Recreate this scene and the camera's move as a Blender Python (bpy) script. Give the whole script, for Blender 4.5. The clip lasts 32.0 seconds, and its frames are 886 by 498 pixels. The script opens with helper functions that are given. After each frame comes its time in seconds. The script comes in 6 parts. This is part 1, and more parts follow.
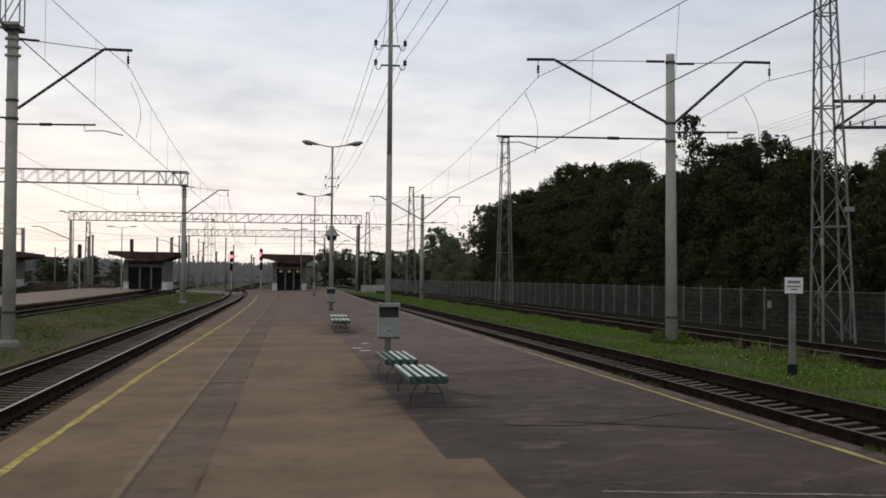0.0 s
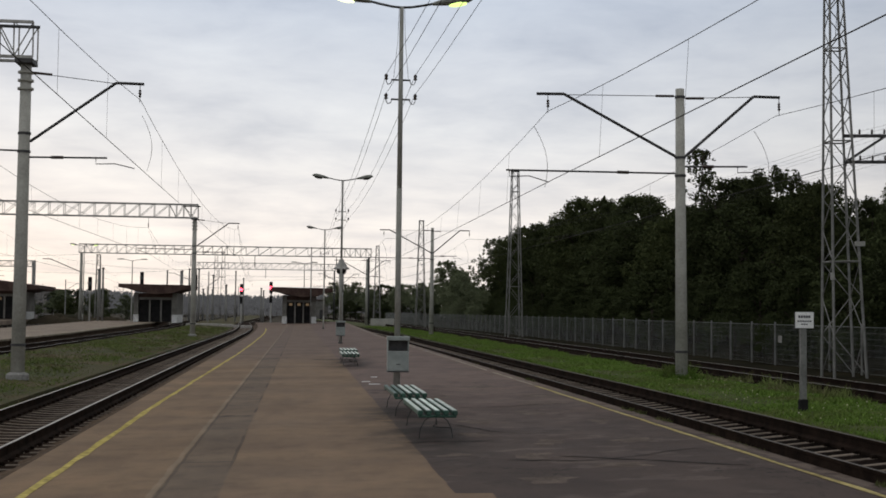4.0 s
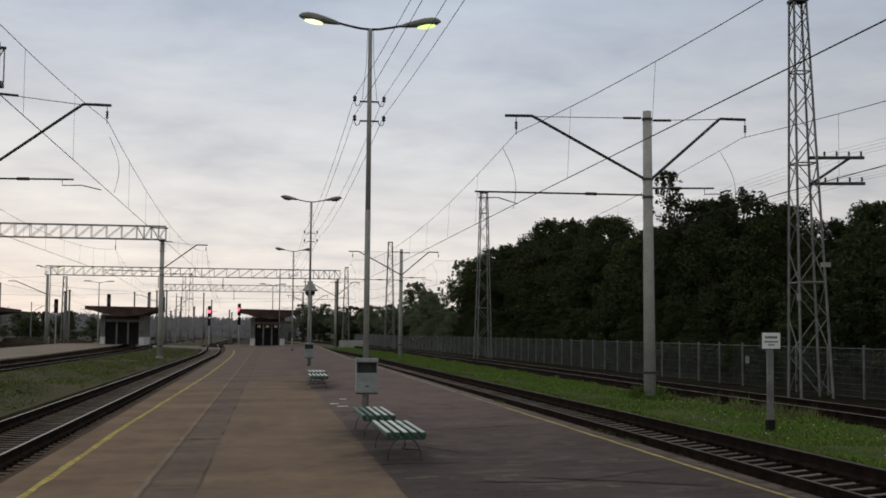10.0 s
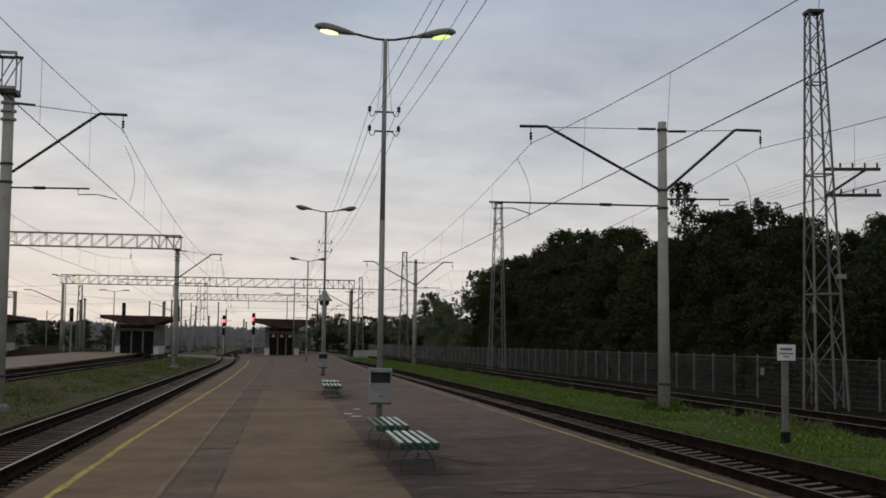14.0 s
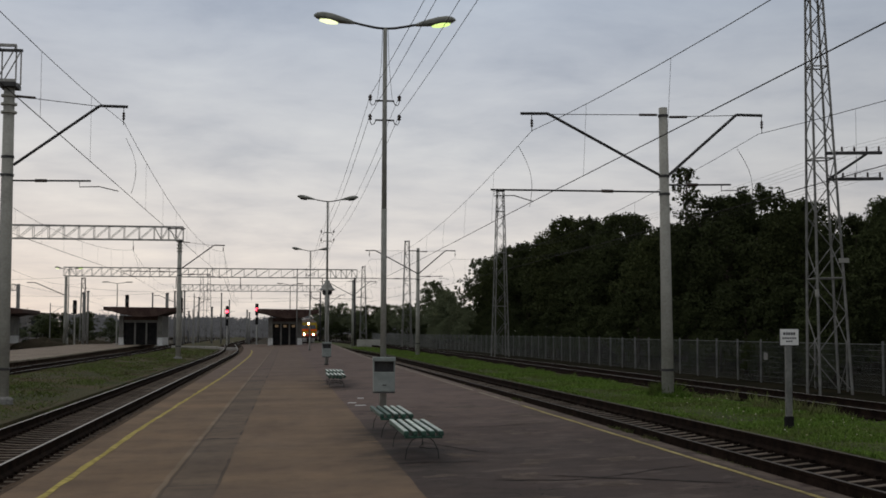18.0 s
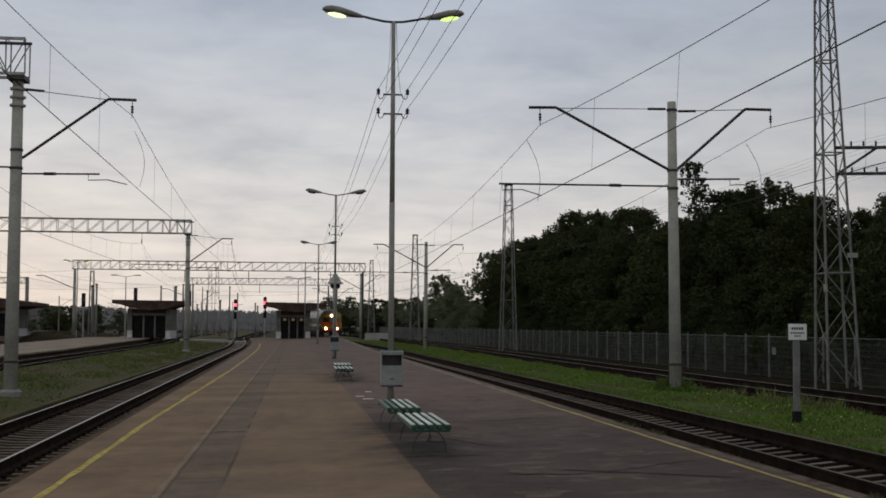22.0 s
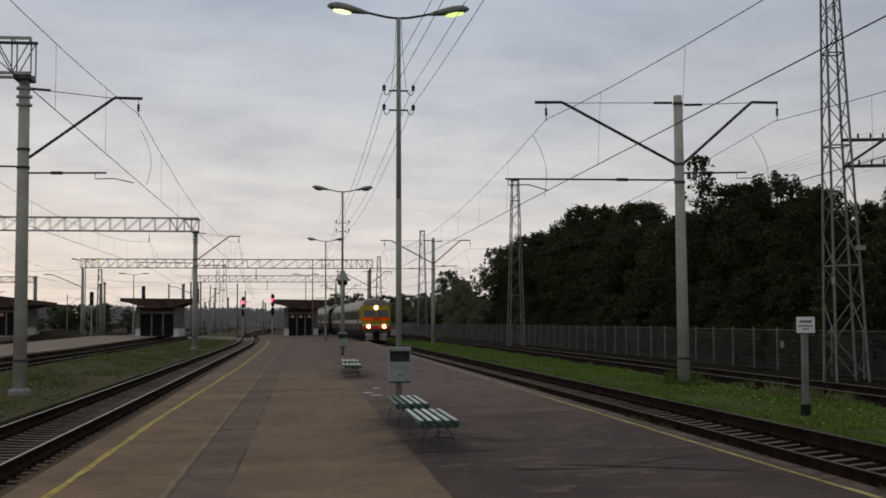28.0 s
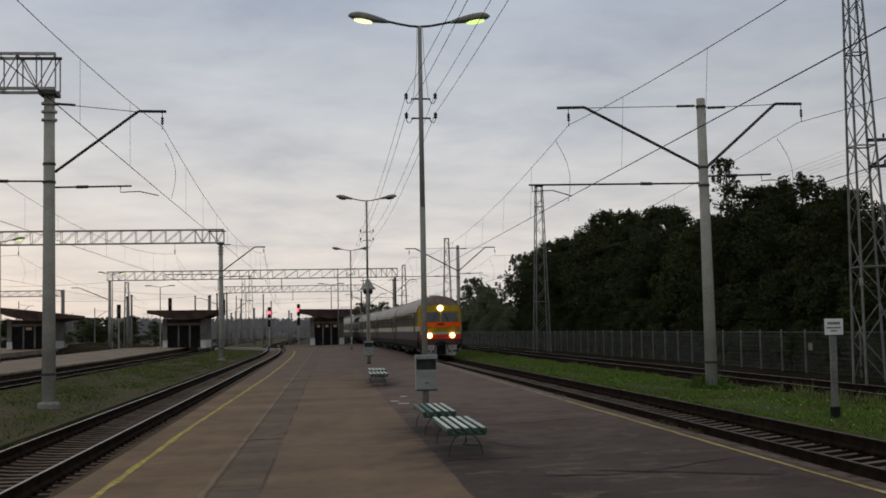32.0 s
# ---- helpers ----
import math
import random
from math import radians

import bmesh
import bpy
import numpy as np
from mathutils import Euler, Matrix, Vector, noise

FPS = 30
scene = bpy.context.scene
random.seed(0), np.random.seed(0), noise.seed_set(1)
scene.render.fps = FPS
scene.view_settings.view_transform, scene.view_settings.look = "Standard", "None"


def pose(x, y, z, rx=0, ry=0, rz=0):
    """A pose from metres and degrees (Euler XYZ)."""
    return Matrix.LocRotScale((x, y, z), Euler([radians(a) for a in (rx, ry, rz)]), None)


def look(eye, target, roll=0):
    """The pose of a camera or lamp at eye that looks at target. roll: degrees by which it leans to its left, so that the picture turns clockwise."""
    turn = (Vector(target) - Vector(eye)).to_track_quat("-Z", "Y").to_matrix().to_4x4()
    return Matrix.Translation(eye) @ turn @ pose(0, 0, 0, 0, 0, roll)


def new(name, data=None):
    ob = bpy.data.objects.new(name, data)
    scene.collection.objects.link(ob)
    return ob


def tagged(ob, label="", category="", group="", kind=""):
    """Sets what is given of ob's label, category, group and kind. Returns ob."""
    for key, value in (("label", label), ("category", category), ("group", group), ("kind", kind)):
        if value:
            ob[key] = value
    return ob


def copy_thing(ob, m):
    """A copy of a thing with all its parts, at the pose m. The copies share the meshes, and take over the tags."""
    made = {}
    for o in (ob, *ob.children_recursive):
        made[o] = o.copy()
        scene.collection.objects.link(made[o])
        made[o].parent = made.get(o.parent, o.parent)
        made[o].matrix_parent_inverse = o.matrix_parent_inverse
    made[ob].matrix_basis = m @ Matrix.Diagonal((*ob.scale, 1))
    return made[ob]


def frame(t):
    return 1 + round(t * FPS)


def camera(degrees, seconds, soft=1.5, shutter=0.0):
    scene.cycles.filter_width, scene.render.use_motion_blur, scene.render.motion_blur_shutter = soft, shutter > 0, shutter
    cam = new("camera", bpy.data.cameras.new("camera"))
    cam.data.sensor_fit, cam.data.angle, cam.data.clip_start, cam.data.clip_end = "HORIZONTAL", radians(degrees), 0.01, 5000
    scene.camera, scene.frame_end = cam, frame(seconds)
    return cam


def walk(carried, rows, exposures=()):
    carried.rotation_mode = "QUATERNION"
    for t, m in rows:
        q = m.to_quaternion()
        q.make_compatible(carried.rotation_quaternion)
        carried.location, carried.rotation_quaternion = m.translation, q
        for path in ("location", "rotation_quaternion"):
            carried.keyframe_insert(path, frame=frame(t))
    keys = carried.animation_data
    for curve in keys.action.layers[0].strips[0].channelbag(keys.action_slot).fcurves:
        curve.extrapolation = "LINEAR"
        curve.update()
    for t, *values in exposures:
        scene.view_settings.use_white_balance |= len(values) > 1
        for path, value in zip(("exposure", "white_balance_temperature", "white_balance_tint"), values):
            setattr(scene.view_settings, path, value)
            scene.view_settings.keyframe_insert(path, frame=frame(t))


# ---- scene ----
cam = camera(38.7, 32.0, soft=1.7)
EYE_Z = 2.1
PATH = [
    (0.0, pose(-0.020, 0, EYE_Z, 91.31, -0.52, -7.13)),
    (0.5, pose(-0.019, 0, EYE_Z, 91.99, -0.47, -6.92)),
    (1.0, pose(-0.019, 0, EYE_Z, 91.90, -0.54, -6.80)),
    (1.5, pose(-0.018, 0, EYE_Z, 91.60, -0.59, -6.23)),
    (2.0, pose(-0.017, 0, EYE_Z, 92.07, -0.55, -6.35)),
    (2.5, pose(-0.016, 0, EYE_Z, 92.35, -0.89, -6.60)),
    (3.0, pose(-0.016, 0, EYE_Z, 92.46, -0.82, -6.77)),
    (3.5, pose(-0.015, 0, EYE_Z, 92.53, -0.73, -6.77)),
    (4.0, pose(-0.014, 0, EYE_Z, 92.83, -0.69, -6.69)),
    (4.5, pose(-0.013, 0, EYE_Z, 93.23, -0.53, -6.82)),
    (6.5, pose(-0.011, 0, EYE_Z, 93.36, -0.90, -7.31)),
    (7.0, pose(-0.010, 0, EYE_Z, 92.64, -0.57, -7.69)),
    (7.5, pose(-0.009, 0, EYE_Z, 93.24, -0.08, -7.56)),
    (8.0, pose(-0.008, 0, EYE_Z, 93.12, 0.01, -7.81)),
    (8.5, pose(-0.008, 0, EYE_Z, 93.04, 0.07, -8.03)),
    (9.0, pose(-0.007, 0, EYE_Z, 93.50, -0.03, -8.21)),
    (9.5, pose(-0.006, 0, EYE_Z, 93.55, -0.26, -8.06)),
    (10.0, pose(-0.005, 0, EYE_Z, 93.82, -0.54, -8.09)),
    (10.5, pose(-0.005, 0, EYE_Z, 94.15, -0.65, -8.07)),
    (11.0, pose(-0.004, 0, EYE_Z, 94.07, -0.79, -8.03)),
    (11.5, pose(-0.003, 0, EYE_Z, 94.07, -0.77, -7.89)),
    (12.0, pose(-0.002, 0, EYE_Z, 93.95, -0.74, -7.74)),
    (12.5, pose(-0.002, 0, EYE_Z, 94.36, -0.77, -7.49)),
    (13.0, pose(-0.001, 0, EYE_Z, 94.77, -1.24, -7.62)),
    (13.5, pose(-0.000, 0, EYE_Z, 94.60, -1.01, -7.37)),
    (14.0, pose(0.000, 0, EYE_Z, 94.28, -0.79, -7.45)),
    (14.5, pose(0.001, 0, EYE_Z, 94.02, -0.78, -7.26)),
    (16.5, pose(0.004, 0, EYE_Z, 93.87, -0.36, -7.03)),
    (17.0, pose(0.005, 0, EYE_Z, 93.87, -0.21, -7.06)),
    (17.5, pose(0.006, 0, EYE_Z, 93.92, -0.24, -7.10)),
    (18.0, pose(0.006, 0, EYE_Z, 93.75, -0.17, -7.30)),
    (18.5, pose(0.007, 0, EYE_Z, 93.62, -0.10, -7.14)),
    (19.0, pose(0.008, 0, EYE_Z, 93.57, 0.08, -7.06)),
    (19.5, pose(0.008, 0, EYE_Z, 93.54, -0.11, -7.06)),
    (20.0, pose(0.009, 0, EYE_Z, 93.79, 0.18, -7.07)),
    (20.5, pose(0.010, 0, EYE_Z, 93.83, 0.18, -7.15)),
    (21.0, pose(0.011, 0, EYE_Z, 93.86, -0.15, -7.27)),
    (21.5, pose(0.011, 0, EYE_Z, 93.88, -0.02, -6.92)),
    (22.0, pose(0.012, 0, EYE_Z, 93.47, -0.32, -6.94)),
    (22.5, pose(0.013, 0, EYE_Z, 93.43, -0.21, -7.09)),
    (23.0, pose(0.014, 0, EYE_Z, 93.31, -0.12, -7.03)),
    (23.5, pose(0.014, 0, EYE_Z, 93.47, -0.16, -7.03)),
    (24.0, pose(0.015, 0, EYE_Z, 93.55, -0.22, -6.76)),
    (24.5, pose(0.015, 0, EYE_Z, 93.54, -0.12, -6.72)),
    (25.0, pose(0.015, 0, EYE_Z, 93.42, -0.24, -6.74)),
    (25.5, pose(0.015, 0, EYE_Z, 93.43, -0.23, -6.78)),
    (27.5, pose(0.015, 0, EYE_Z, 93.26, 0.14, -6.64)),
    (28.0, pose(0.015, 0, EYE_Z, 93.28, 0.13, -6.59)),
    (28.5, pose(0.015, 0, EYE_Z, 93.26, 0.44, -6.25)),
    (29.0, pose(0.015, 0, EYE_Z, 93.16, 0.65, -6.10)),
    (29.5, pose(0.015, 0, EYE_Z, 93.50, 0.67, -5.98)),
    (30.0, pose(0.015, 0, EYE_Z, 93.49, 0.71, -5.80)),
    (30.5, pose(0.015, 0, EYE_Z, 93.40, 0.76, -5.74)),
    (31.0, pose(0.015, 0, EYE_Z, 93.43, 0.95, -5.61)),
    (31.5, pose(0.015, 0, EYE_Z, 93.62, 1.14, -5.57)),
    (32.0, pose(0.015, 0, EYE_Z, 93.63, 1.00, -5.42)),
]
EXPOSURES = [(0.0, 0.52), (4.5, 0.42), (7.0, 0.28), (13.2, 0.25), (14.0, 0.09), (32.0, 0.07)]
walk(cam, PATH, EXPOSURES)

# ---- world and sun ----
world = bpy.data.worlds.new("overcast_evening")
scene.world = world
world.use_nodes = True
wt = world.node_tree
wt.nodes.clear()


def wn(kind, **props):
    n = wt.nodes.new(kind)
    for k, v in props.items():
        n.inputs[k].default_value = v
    return n


def ramp_node(tree, stops, interp="LINEAR"):
    n = tree.nodes.new("ShaderNodeValToRGB")
    e = n.color_ramp.elements
    n.color_ramp.interpolation = interp
    while len(e) < len(stops):
        e.new(0.5)
    for el, (p, c) in zip(e, stops):
        el.position = p
        el.color = (*c, 1) if len(c) == 3 else c
    return n


w_out = wn("ShaderNodeOutputWorld")
w_bg = wn("ShaderNodeBackground", Strength=1.0)
w_co = wn("ShaderNodeTexCoord")
w_sep = wn("ShaderNodeSeparateXYZ")
wt.links.new(w_co.outputs["Generated"], w_sep.inputs[0])
# layered cloud deck: the view direction flattened onto a plane overhead
w_add = wt.nodes.new("ShaderNodeMath")
w_add.operation = "ADD"
w_add.inputs[1].default_value = 0.12
wt.links.new(w_sep.outputs["Z"], w_add.inputs[0])
w_dx = wt.nodes.new("ShaderNodeMath")
w_dx.operation = "DIVIDE"
w_dy = wt.nodes.new("ShaderNodeMath")
w_dy.operation = "DIVIDE"
for n, o in ((w_dx, "X"), (w_dy, "Y")):
    wt.links.new(w_sep.outputs[o], n.inputs[0])
    wt.links.new(w_add.outputs[0], n.inputs[1])
w_comb = wn("ShaderNodeCombineXYZ")
wt.links.new(w_dx.outputs[0], w_comb.inputs[0])
wt.links.new(w_dy.outputs[0], w_comb.inputs[1])
w_noise = wn("ShaderNodeTexNoise", Scale=2.2, Detail=7.0, Roughness=0.6, Distortion=0.25)
wt.links.new(w_comb.outputs[0], w_noise.inputs["Vector"])
w_cloud = ramp_node(wt, [(0.30, (0.84, 0.855, 0.885)), (0.50, (1.0, 1.0, 1.0)), (0.70, (1.13, 1.12, 1.09))])
wt.links.new(w_noise.outputs["Fac"], w_cloud.inputs[0])
w_grad = ramp_node(wt, [(0.0, (0.648, 0.602, 0.566)), (0.06, (0.656, 0.620, 0.601)), (0.14, (0.541, 0.550, 0.574)),
                        (0.26, (0.390, 0.438, 0.521)), (0.42, (0.400, 0.415, 0.436)), (1.0, (0.429, 0.425, 0.415))])
wt.links.new(w_sep.outputs["Z"], w_grad.inputs[0])
w_mul = wt.nodes.new("ShaderNodeMix")
w_mul.data_type, w_mul.blend_type = "RGBA", "MULTIPLY"
w_mul.inputs["Factor"].default_value = 1.0
wt.links.new(w_grad.outputs[0], w_mul.inputs["A"])
wt.links.new(w_cloud.outputs[0], w_mul.inputs["B"])
w_sky = wt.nodes.new("ShaderNodeTexSky")
w_sky.sky_type = "NISHITA"
w_sky.sun_disc = False
w_sky.sun_elevation, w_sky.sun_rotation = radians(6), radians(-25)
w_mix = wt.nodes.new("ShaderNodeMix")
w_mix.data_type, w_mix.blend_type = "RGBA", "ADD"
w_mix.inputs["Factor"].default_value = 0.004
wt.links.new(w_mul.outputs["Result"], w_mix.inputs["A"])
wt.links.new(w_sky.outputs[0], w_mix.inputs["B"])
w_side = wt.nodes.new("ShaderNodeMapRange")
w_side.interpolation_type = "SMOOTHSTEP"
for k_, v_ in (("From Min", 0.12), ("From Max", 0.55), ("To Min", 1.0), ("To Max", 0.8)):
    w_side.inputs[k_].default_value = v_
wt.links.new(w_sep.outputs["X"], w_side.inputs["Value"])
wt.links.new(w_side.outputs[0], w_bg.inputs["Strength"])
wt.links.new(w_mix.outputs["Result"], w_bg.inputs["Color"])
wt.links.new(w_bg.outputs[0], w_out.inputs[0])

sun = new("sun", bpy.data.lights.new("sun", "SUN"))
sun.data.energy, sun.data.angle, sun.data.color = 0.15, radians(60), (1.0, 0.95, 0.9)
sun.matrix_world = look((0, 0, 50), (10, -25, 0))


# ---- materials ----
def surf(name, c1, c2, scale=3.0, rough=0.8, bump=0.15, metal=0.0, fine=40.0, stain=0.3, vary=0.0, space="Object"):
    """A weathered surface: two colours in large patches, fine grain, stains and relief."""
    m = bpy.data.materials.new(name)
    m.use_nodes = True
    t = m.node_tree
    b = t.nodes["Principled BSDF"]
    co = t.nodes.new("ShaderNodeTexCoord")
    vec = t.nodes.new("ShaderNodeNewGeometry").outputs["Position"] if space == "World" else co.outputs["Object"]
    n1 = t.nodes.new("ShaderNodeTexNoise")
    n1.inputs["Scale"].default_value, n1.inputs["Detail"].default_value = scale, 5
    n2 = t.nodes.new("ShaderNodeTexNoise")
    n2.inputs["Scale"].default_value, n2.inputs["Detail"].default_value = fine, 3
    t.links.new(vec, n1.inputs["Vector"])
    t.links.new(vec, n2.inputs["Vector"])
    r = ramp_node(t, [(0.35, c1), (0.65, c2)])
    t.links.new(n1.outputs["Fac"], r.inputs[0])
    g = ramp_node(t, [(0.3, (1 - stain,) * 3), (0.7, (1 + stain * 0.5,) * 3)])
    t.links.new(n2.outputs["Fac"], g.inputs[0])
    mx = t.nodes.new("ShaderNodeMix")
    mx.data_type, mx.blend_type = "RGBA", "MULTIPLY"
    mx.inputs["Factor"].default_value = 1
    t.links.new(r.outputs[0], mx.inputs["A"])
    t.links.new(g.outputs[0], mx.inputs["B"])
    col = mx.outputs["Result"]
    if vary:
        oi = t.nodes.new("ShaderNodeObjectInfo")
        hv = t.nodes.new("ShaderNodeHueSaturation")
        mr = t.nodes.new("ShaderNodeMapRange")
        mr.inputs["To Min"].default_value, mr.inputs["To Max"].default_value = 1 - vary, 1 + vary
        t.links.new(oi.outputs["Random"], mr.inputs["Value"])
        t.links.new(mr.outputs[0], hv.inputs["Value"])
        t.links.new(col, hv.inputs["Color"])
        col = hv.outputs[0]
    t.links.new(col, b.inputs["Base Color"])
    b.inputs["Roughness"].default_value, b.inputs["Metallic"].default_value = rough, metal
    if rough > 0.75:
        b.inputs["Specular IOR Level"].default_value = 0.12
    if bump:
        bp = t.nodes.new("ShaderNodeBump")
        bp.inputs["Strength"].default_value, bp.inputs["Distance"].default_value = bump, 0.02
        t.links.new(n2.outputs["Fac"], bp.inputs["Height"])
        t.links.new(bp.outputs[0], b.inputs["Normal"])
    return m


def glow(name, color, strength):
    m = bpy.data.materials.new(name)
    m.use_nodes = True
    b = m.node_tree.nodes["Principled BSDF"]
    b.inputs["Base Color"].default_value = (*[min(1, c) for c in color], 1)
    b.inputs["Emission Color"].default_value = (*color, 1)
    b.inputs["Emission Strength"].default_value = strength
    return m


def glassy(name, color, rough=0.08):
    m = bpy.data.materials.new(name)
    m.use_nodes = True
    b = m.node_tree.nodes["Principled BSDF"]
    b.inputs["Base Color"].default_value = (*color, 1)
    b.inputs["Roughness"].default_value = rough
    b.inputs["Coat Weight"].default_value = 0.5
    return m


def leafy(name, c1, c2, thin=0.0, dry=None, patch=0.5, less=0.0):
    m = bpy.data.materials.new(name)
    m.use_nodes = True
    t = m.node_tree
    b = t.nodes["Principled BSDF"]
    g = t.nodes.new("ShaderNodeNewGeometry")
    r = ramp_node(t, [(0.0, c1), (1.0, c2)])
    t.links.new(g.outputs["Random Per Island"], r.inputs[0])
    oi = t.nodes.new("ShaderNodeObjectInfo")
    hv = t.nodes.new("ShaderNodeHueSaturation")
    mr = t.nodes.new("ShaderNodeMapRange")
    mr.inputs["To Min"].default_value, mr.inputs["To Max"].default_value = 0.75, 1.25
    t.links.new(oi.outputs["Random"], mr.inputs["Value"])
    t.links.new(mr.outputs[0], hv.inputs["Value"])
    t.links.new(r.outputs[0], hv.inputs["Color"])
    col = hv.outputs[0]
    if dry:
        nz = t.nodes.new("ShaderNodeTexNoise")
        nz.inputs["Scale"].default_value, nz.inputs["Detail"].default_value, nz.inputs["Roughness"].default_value = patch, 5, 0.65
        t.links.new(g.outputs["Position"], nz.inputs["Vector"])
        fr = ramp_node(t, [(0.44 + less, (0, 0, 0)), (0.60 + less, (1, 1, 1))])
        t.links.new(nz.outputs["Fac"], fr.inputs[0])
        mx = t.nodes.new("ShaderNodeMix")
        mx.data_type = "RGBA"
        t.links.new(fr.outputs[0], mx.inputs["Factor"])
        t.links.new(col, mx.inputs["A"])
        mx.inputs["B"].default_value = (*dry, 1)
        col = mx.outputs["Result"]
    t.links.new(col, b.inputs["Base Color"])
    b.inputs["Roughness"].default_value = 0.85
    b.inputs["Specular IOR Level"].default_value = 0.06
    if thin:
        tl = t.nodes.new("ShaderNodeBsdfTranslucent")
        t.links.new(col, tl.inputs["Color"])
        ms = t.nodes.new("ShaderNodeMixShader")
        ms.inputs[0].default_value = thin
        t.links.new(b.outputs[0], ms.inputs[1])
        t.links.new(tl.outputs[0], ms.inputs[2])
        t.links.new(ms.outputs[0], t.nodes["Material Output"].inputs[0])
    return m


def platform_material():
    """Patched asphalt: two old brownish strips, a worn darker seam between them and a darker field, with ragged borders."""
    m = bpy.data.materials.new("platform_asphalt")
    m.use_nodes = True
    t = m.node_tree
    b = t.nodes["Principled BSDF"]
    pos = t.nodes.new("ShaderNodeNewGeometry").outputs["Position"]
    sep = t.nodes.new("ShaderNodeSeparateXYZ")
    t.links.new(pos, sep.inputs[0])

    def noise_n(scale, detail=4, rough=0.55, stretch=None):
        n = t.nodes.new("ShaderNodeTexNoise")
        n.inputs["Scale"].default_value, n.inputs["Detail"].default_value, n.inputs["Roughness"].default_value = scale, detail, rough
        if stretch:
            mp = t.nodes.new("ShaderNodeMapping")
            mp.inputs["Scale"].default_value = stretch
            t.links.new(pos, mp.inputs[0])
            t.links.new(mp.outputs[0], n.inputs["Vector"])
        else:
            t.links.new(pos, n.inputs["Vector"])
        return n.outputs["Fac"]

    def math_n(op, a, bb, c=None):
        n = t.nodes.new("ShaderNodeMath")
        n.operation = op
        for i, v in enumerate((a, bb, c)):
            if v is None:
                continue
            if isinstance(v, (int, float)):
                n.inputs[i].default_value = v
            else:
                t.links.new(v, n.inputs[i])
        return n.outputs[0]

    def mixc(f, a, bb, blend="MIX"):
        n = t.nodes.new("ShaderNodeMix")
        n.data_type, n.blend_type = "RGBA", blend
        for k, v in (("Factor", f), ("A", a), ("B", bb)):
            if isinstance(v, tuple):
                n.inputs[k].default_value = (*v, 1)
            elif isinstance(v, (int, float)):
                n.inputs[k].default_value = v
            else:
                t.links.new(v, n.inputs[k])
        return n.outputs["Result"]

    def step(v, edge, soft):
        n = t.nodes.new("ShaderNodeMapRange")
        n.inputs["From Min"].default_value, n.inputs["From Max"].default_value = edge - soft, edge + soft
        t.links.new(v, n.inputs["Value"])
        return n.outputs[0]

    wob = math_n("MULTIPLY", math_n("SUBTRACT", noise_n(0.7, 6, 0.6), 0.5), 0.20)
    x = math_n("ADD", sep.outputs["X"], wob)
    # the seam leans slowly across the platform
    xs = math_n("ADD", math_n("ADD", sep.outputs["X"], math_n("MULTIPLY", wob, 0.4)), math_n("MULTIPLY", sep.outputs["Y"], -0.0054))
    patches = noise_n(0.35, 4)
    grain = noise_n(60, 3)
    mid = noise_n(2.2, 6, 0.65)
    long_ = noise_n(1.0, 4, 0.6, (0.5, 0.10, 1))
    brown = mixc(patches, (0.160, 0.106, 0.066), (0.234, 0.159, 0.099))
    brown2 = mixc(long_, (0.150, 0.101, 0.066), (0.228, 0.157, 0.102))
    seam = mixc(mid, (0.116, 0.083, 0.059), (0.172, 0.126, 0.088))
    dark = mixc(long_, (0.050, 0.036, 0.031), (0.088, 0.063, 0.054))
    col = mixc(step(xs, -1.65, 0.012), brown, seam)
    col = mixc(step(xs, -0.93, 0.015), col, brown2)
    # the darker field starts past 1.85 m, and only past 15.4 m along
    far = math_n("ADD", sep.outputs["X"], math_n("MULTIPLY", wob, 0.5))
    edge_near = math_n("ADD", math_n("MULTIPLY", step(math_n("ADD", sep.outputs["Y"], wob), 14.2, 0.05), -0.40), 2.22)
    rel = math_n("SUBTRACT", far, edge_near)
    vo = t.nodes.new("ShaderNodeTexVoronoi")
    vo.feature = "DISTANCE_TO_EDGE"
    vo.inputs["Scale"].default_value = 0.45
    nz = t.nodes.new("ShaderNodeTexNoise")
    nz.inputs["Scale"].default_value, nz.inputs["Detail"].default_value = 1.6, 5
    t.links.new(pos, nz.inputs["Vector"])
    sc = t.nodes.new("ShaderNodeVectorMath")
    sc.operation = "SCALE"
    sc.inputs["Scale"].default_value = 3.0
    t.links.new(nz.outputs["Color"], sc.inputs[0])
    ad = t.nodes.new("ShaderNodeVectorMath")
    t.links.new(pos, ad.inputs[0])
    t.links.new(sc.outputs[0], ad.inputs[1])
    t.links.new(ad.outputs[0], vo.inputs["Vector"])
    cracks = math_n("MULTIPLY", math_n("LESS_THAN", vo.outputs["Distance"], math_n("MULTIPLY", mid, 0.016)), step(patches, 0.52, 0.05))
    # pale worn repairs in the darker field
    worn = step(noise_n(1.5, 5, 0.65, (0.6, 1.0, 1)), 0.585, 0.02)
    dark = mixc(math_n("MULTIPLY", worn, 0.6), dark, (0.124, 0.094, 0.081))
    # paler further off: sheen at grazing angles put into the asphalt colour
    dark = mixc(math_n("MULTIPLY", step(math_n("ADD", sep.outputs["Y"], math_n("MULTIPLY", mid, 14.0)), 35.0, 9.0), 0.75), dark, (0.164, 0.115, 0.099))
    dark = mixc(math_n("MULTIPLY", cracks, 0.8), dark, (0.016, 0.013, 0.012))
    greyer = math_n("MULTIPLY", step(math_n("ADD", sep.outputs["Y"], math_n("MULTIPLY", mid, 30.0)), 70.0, 7.0), 0.75)
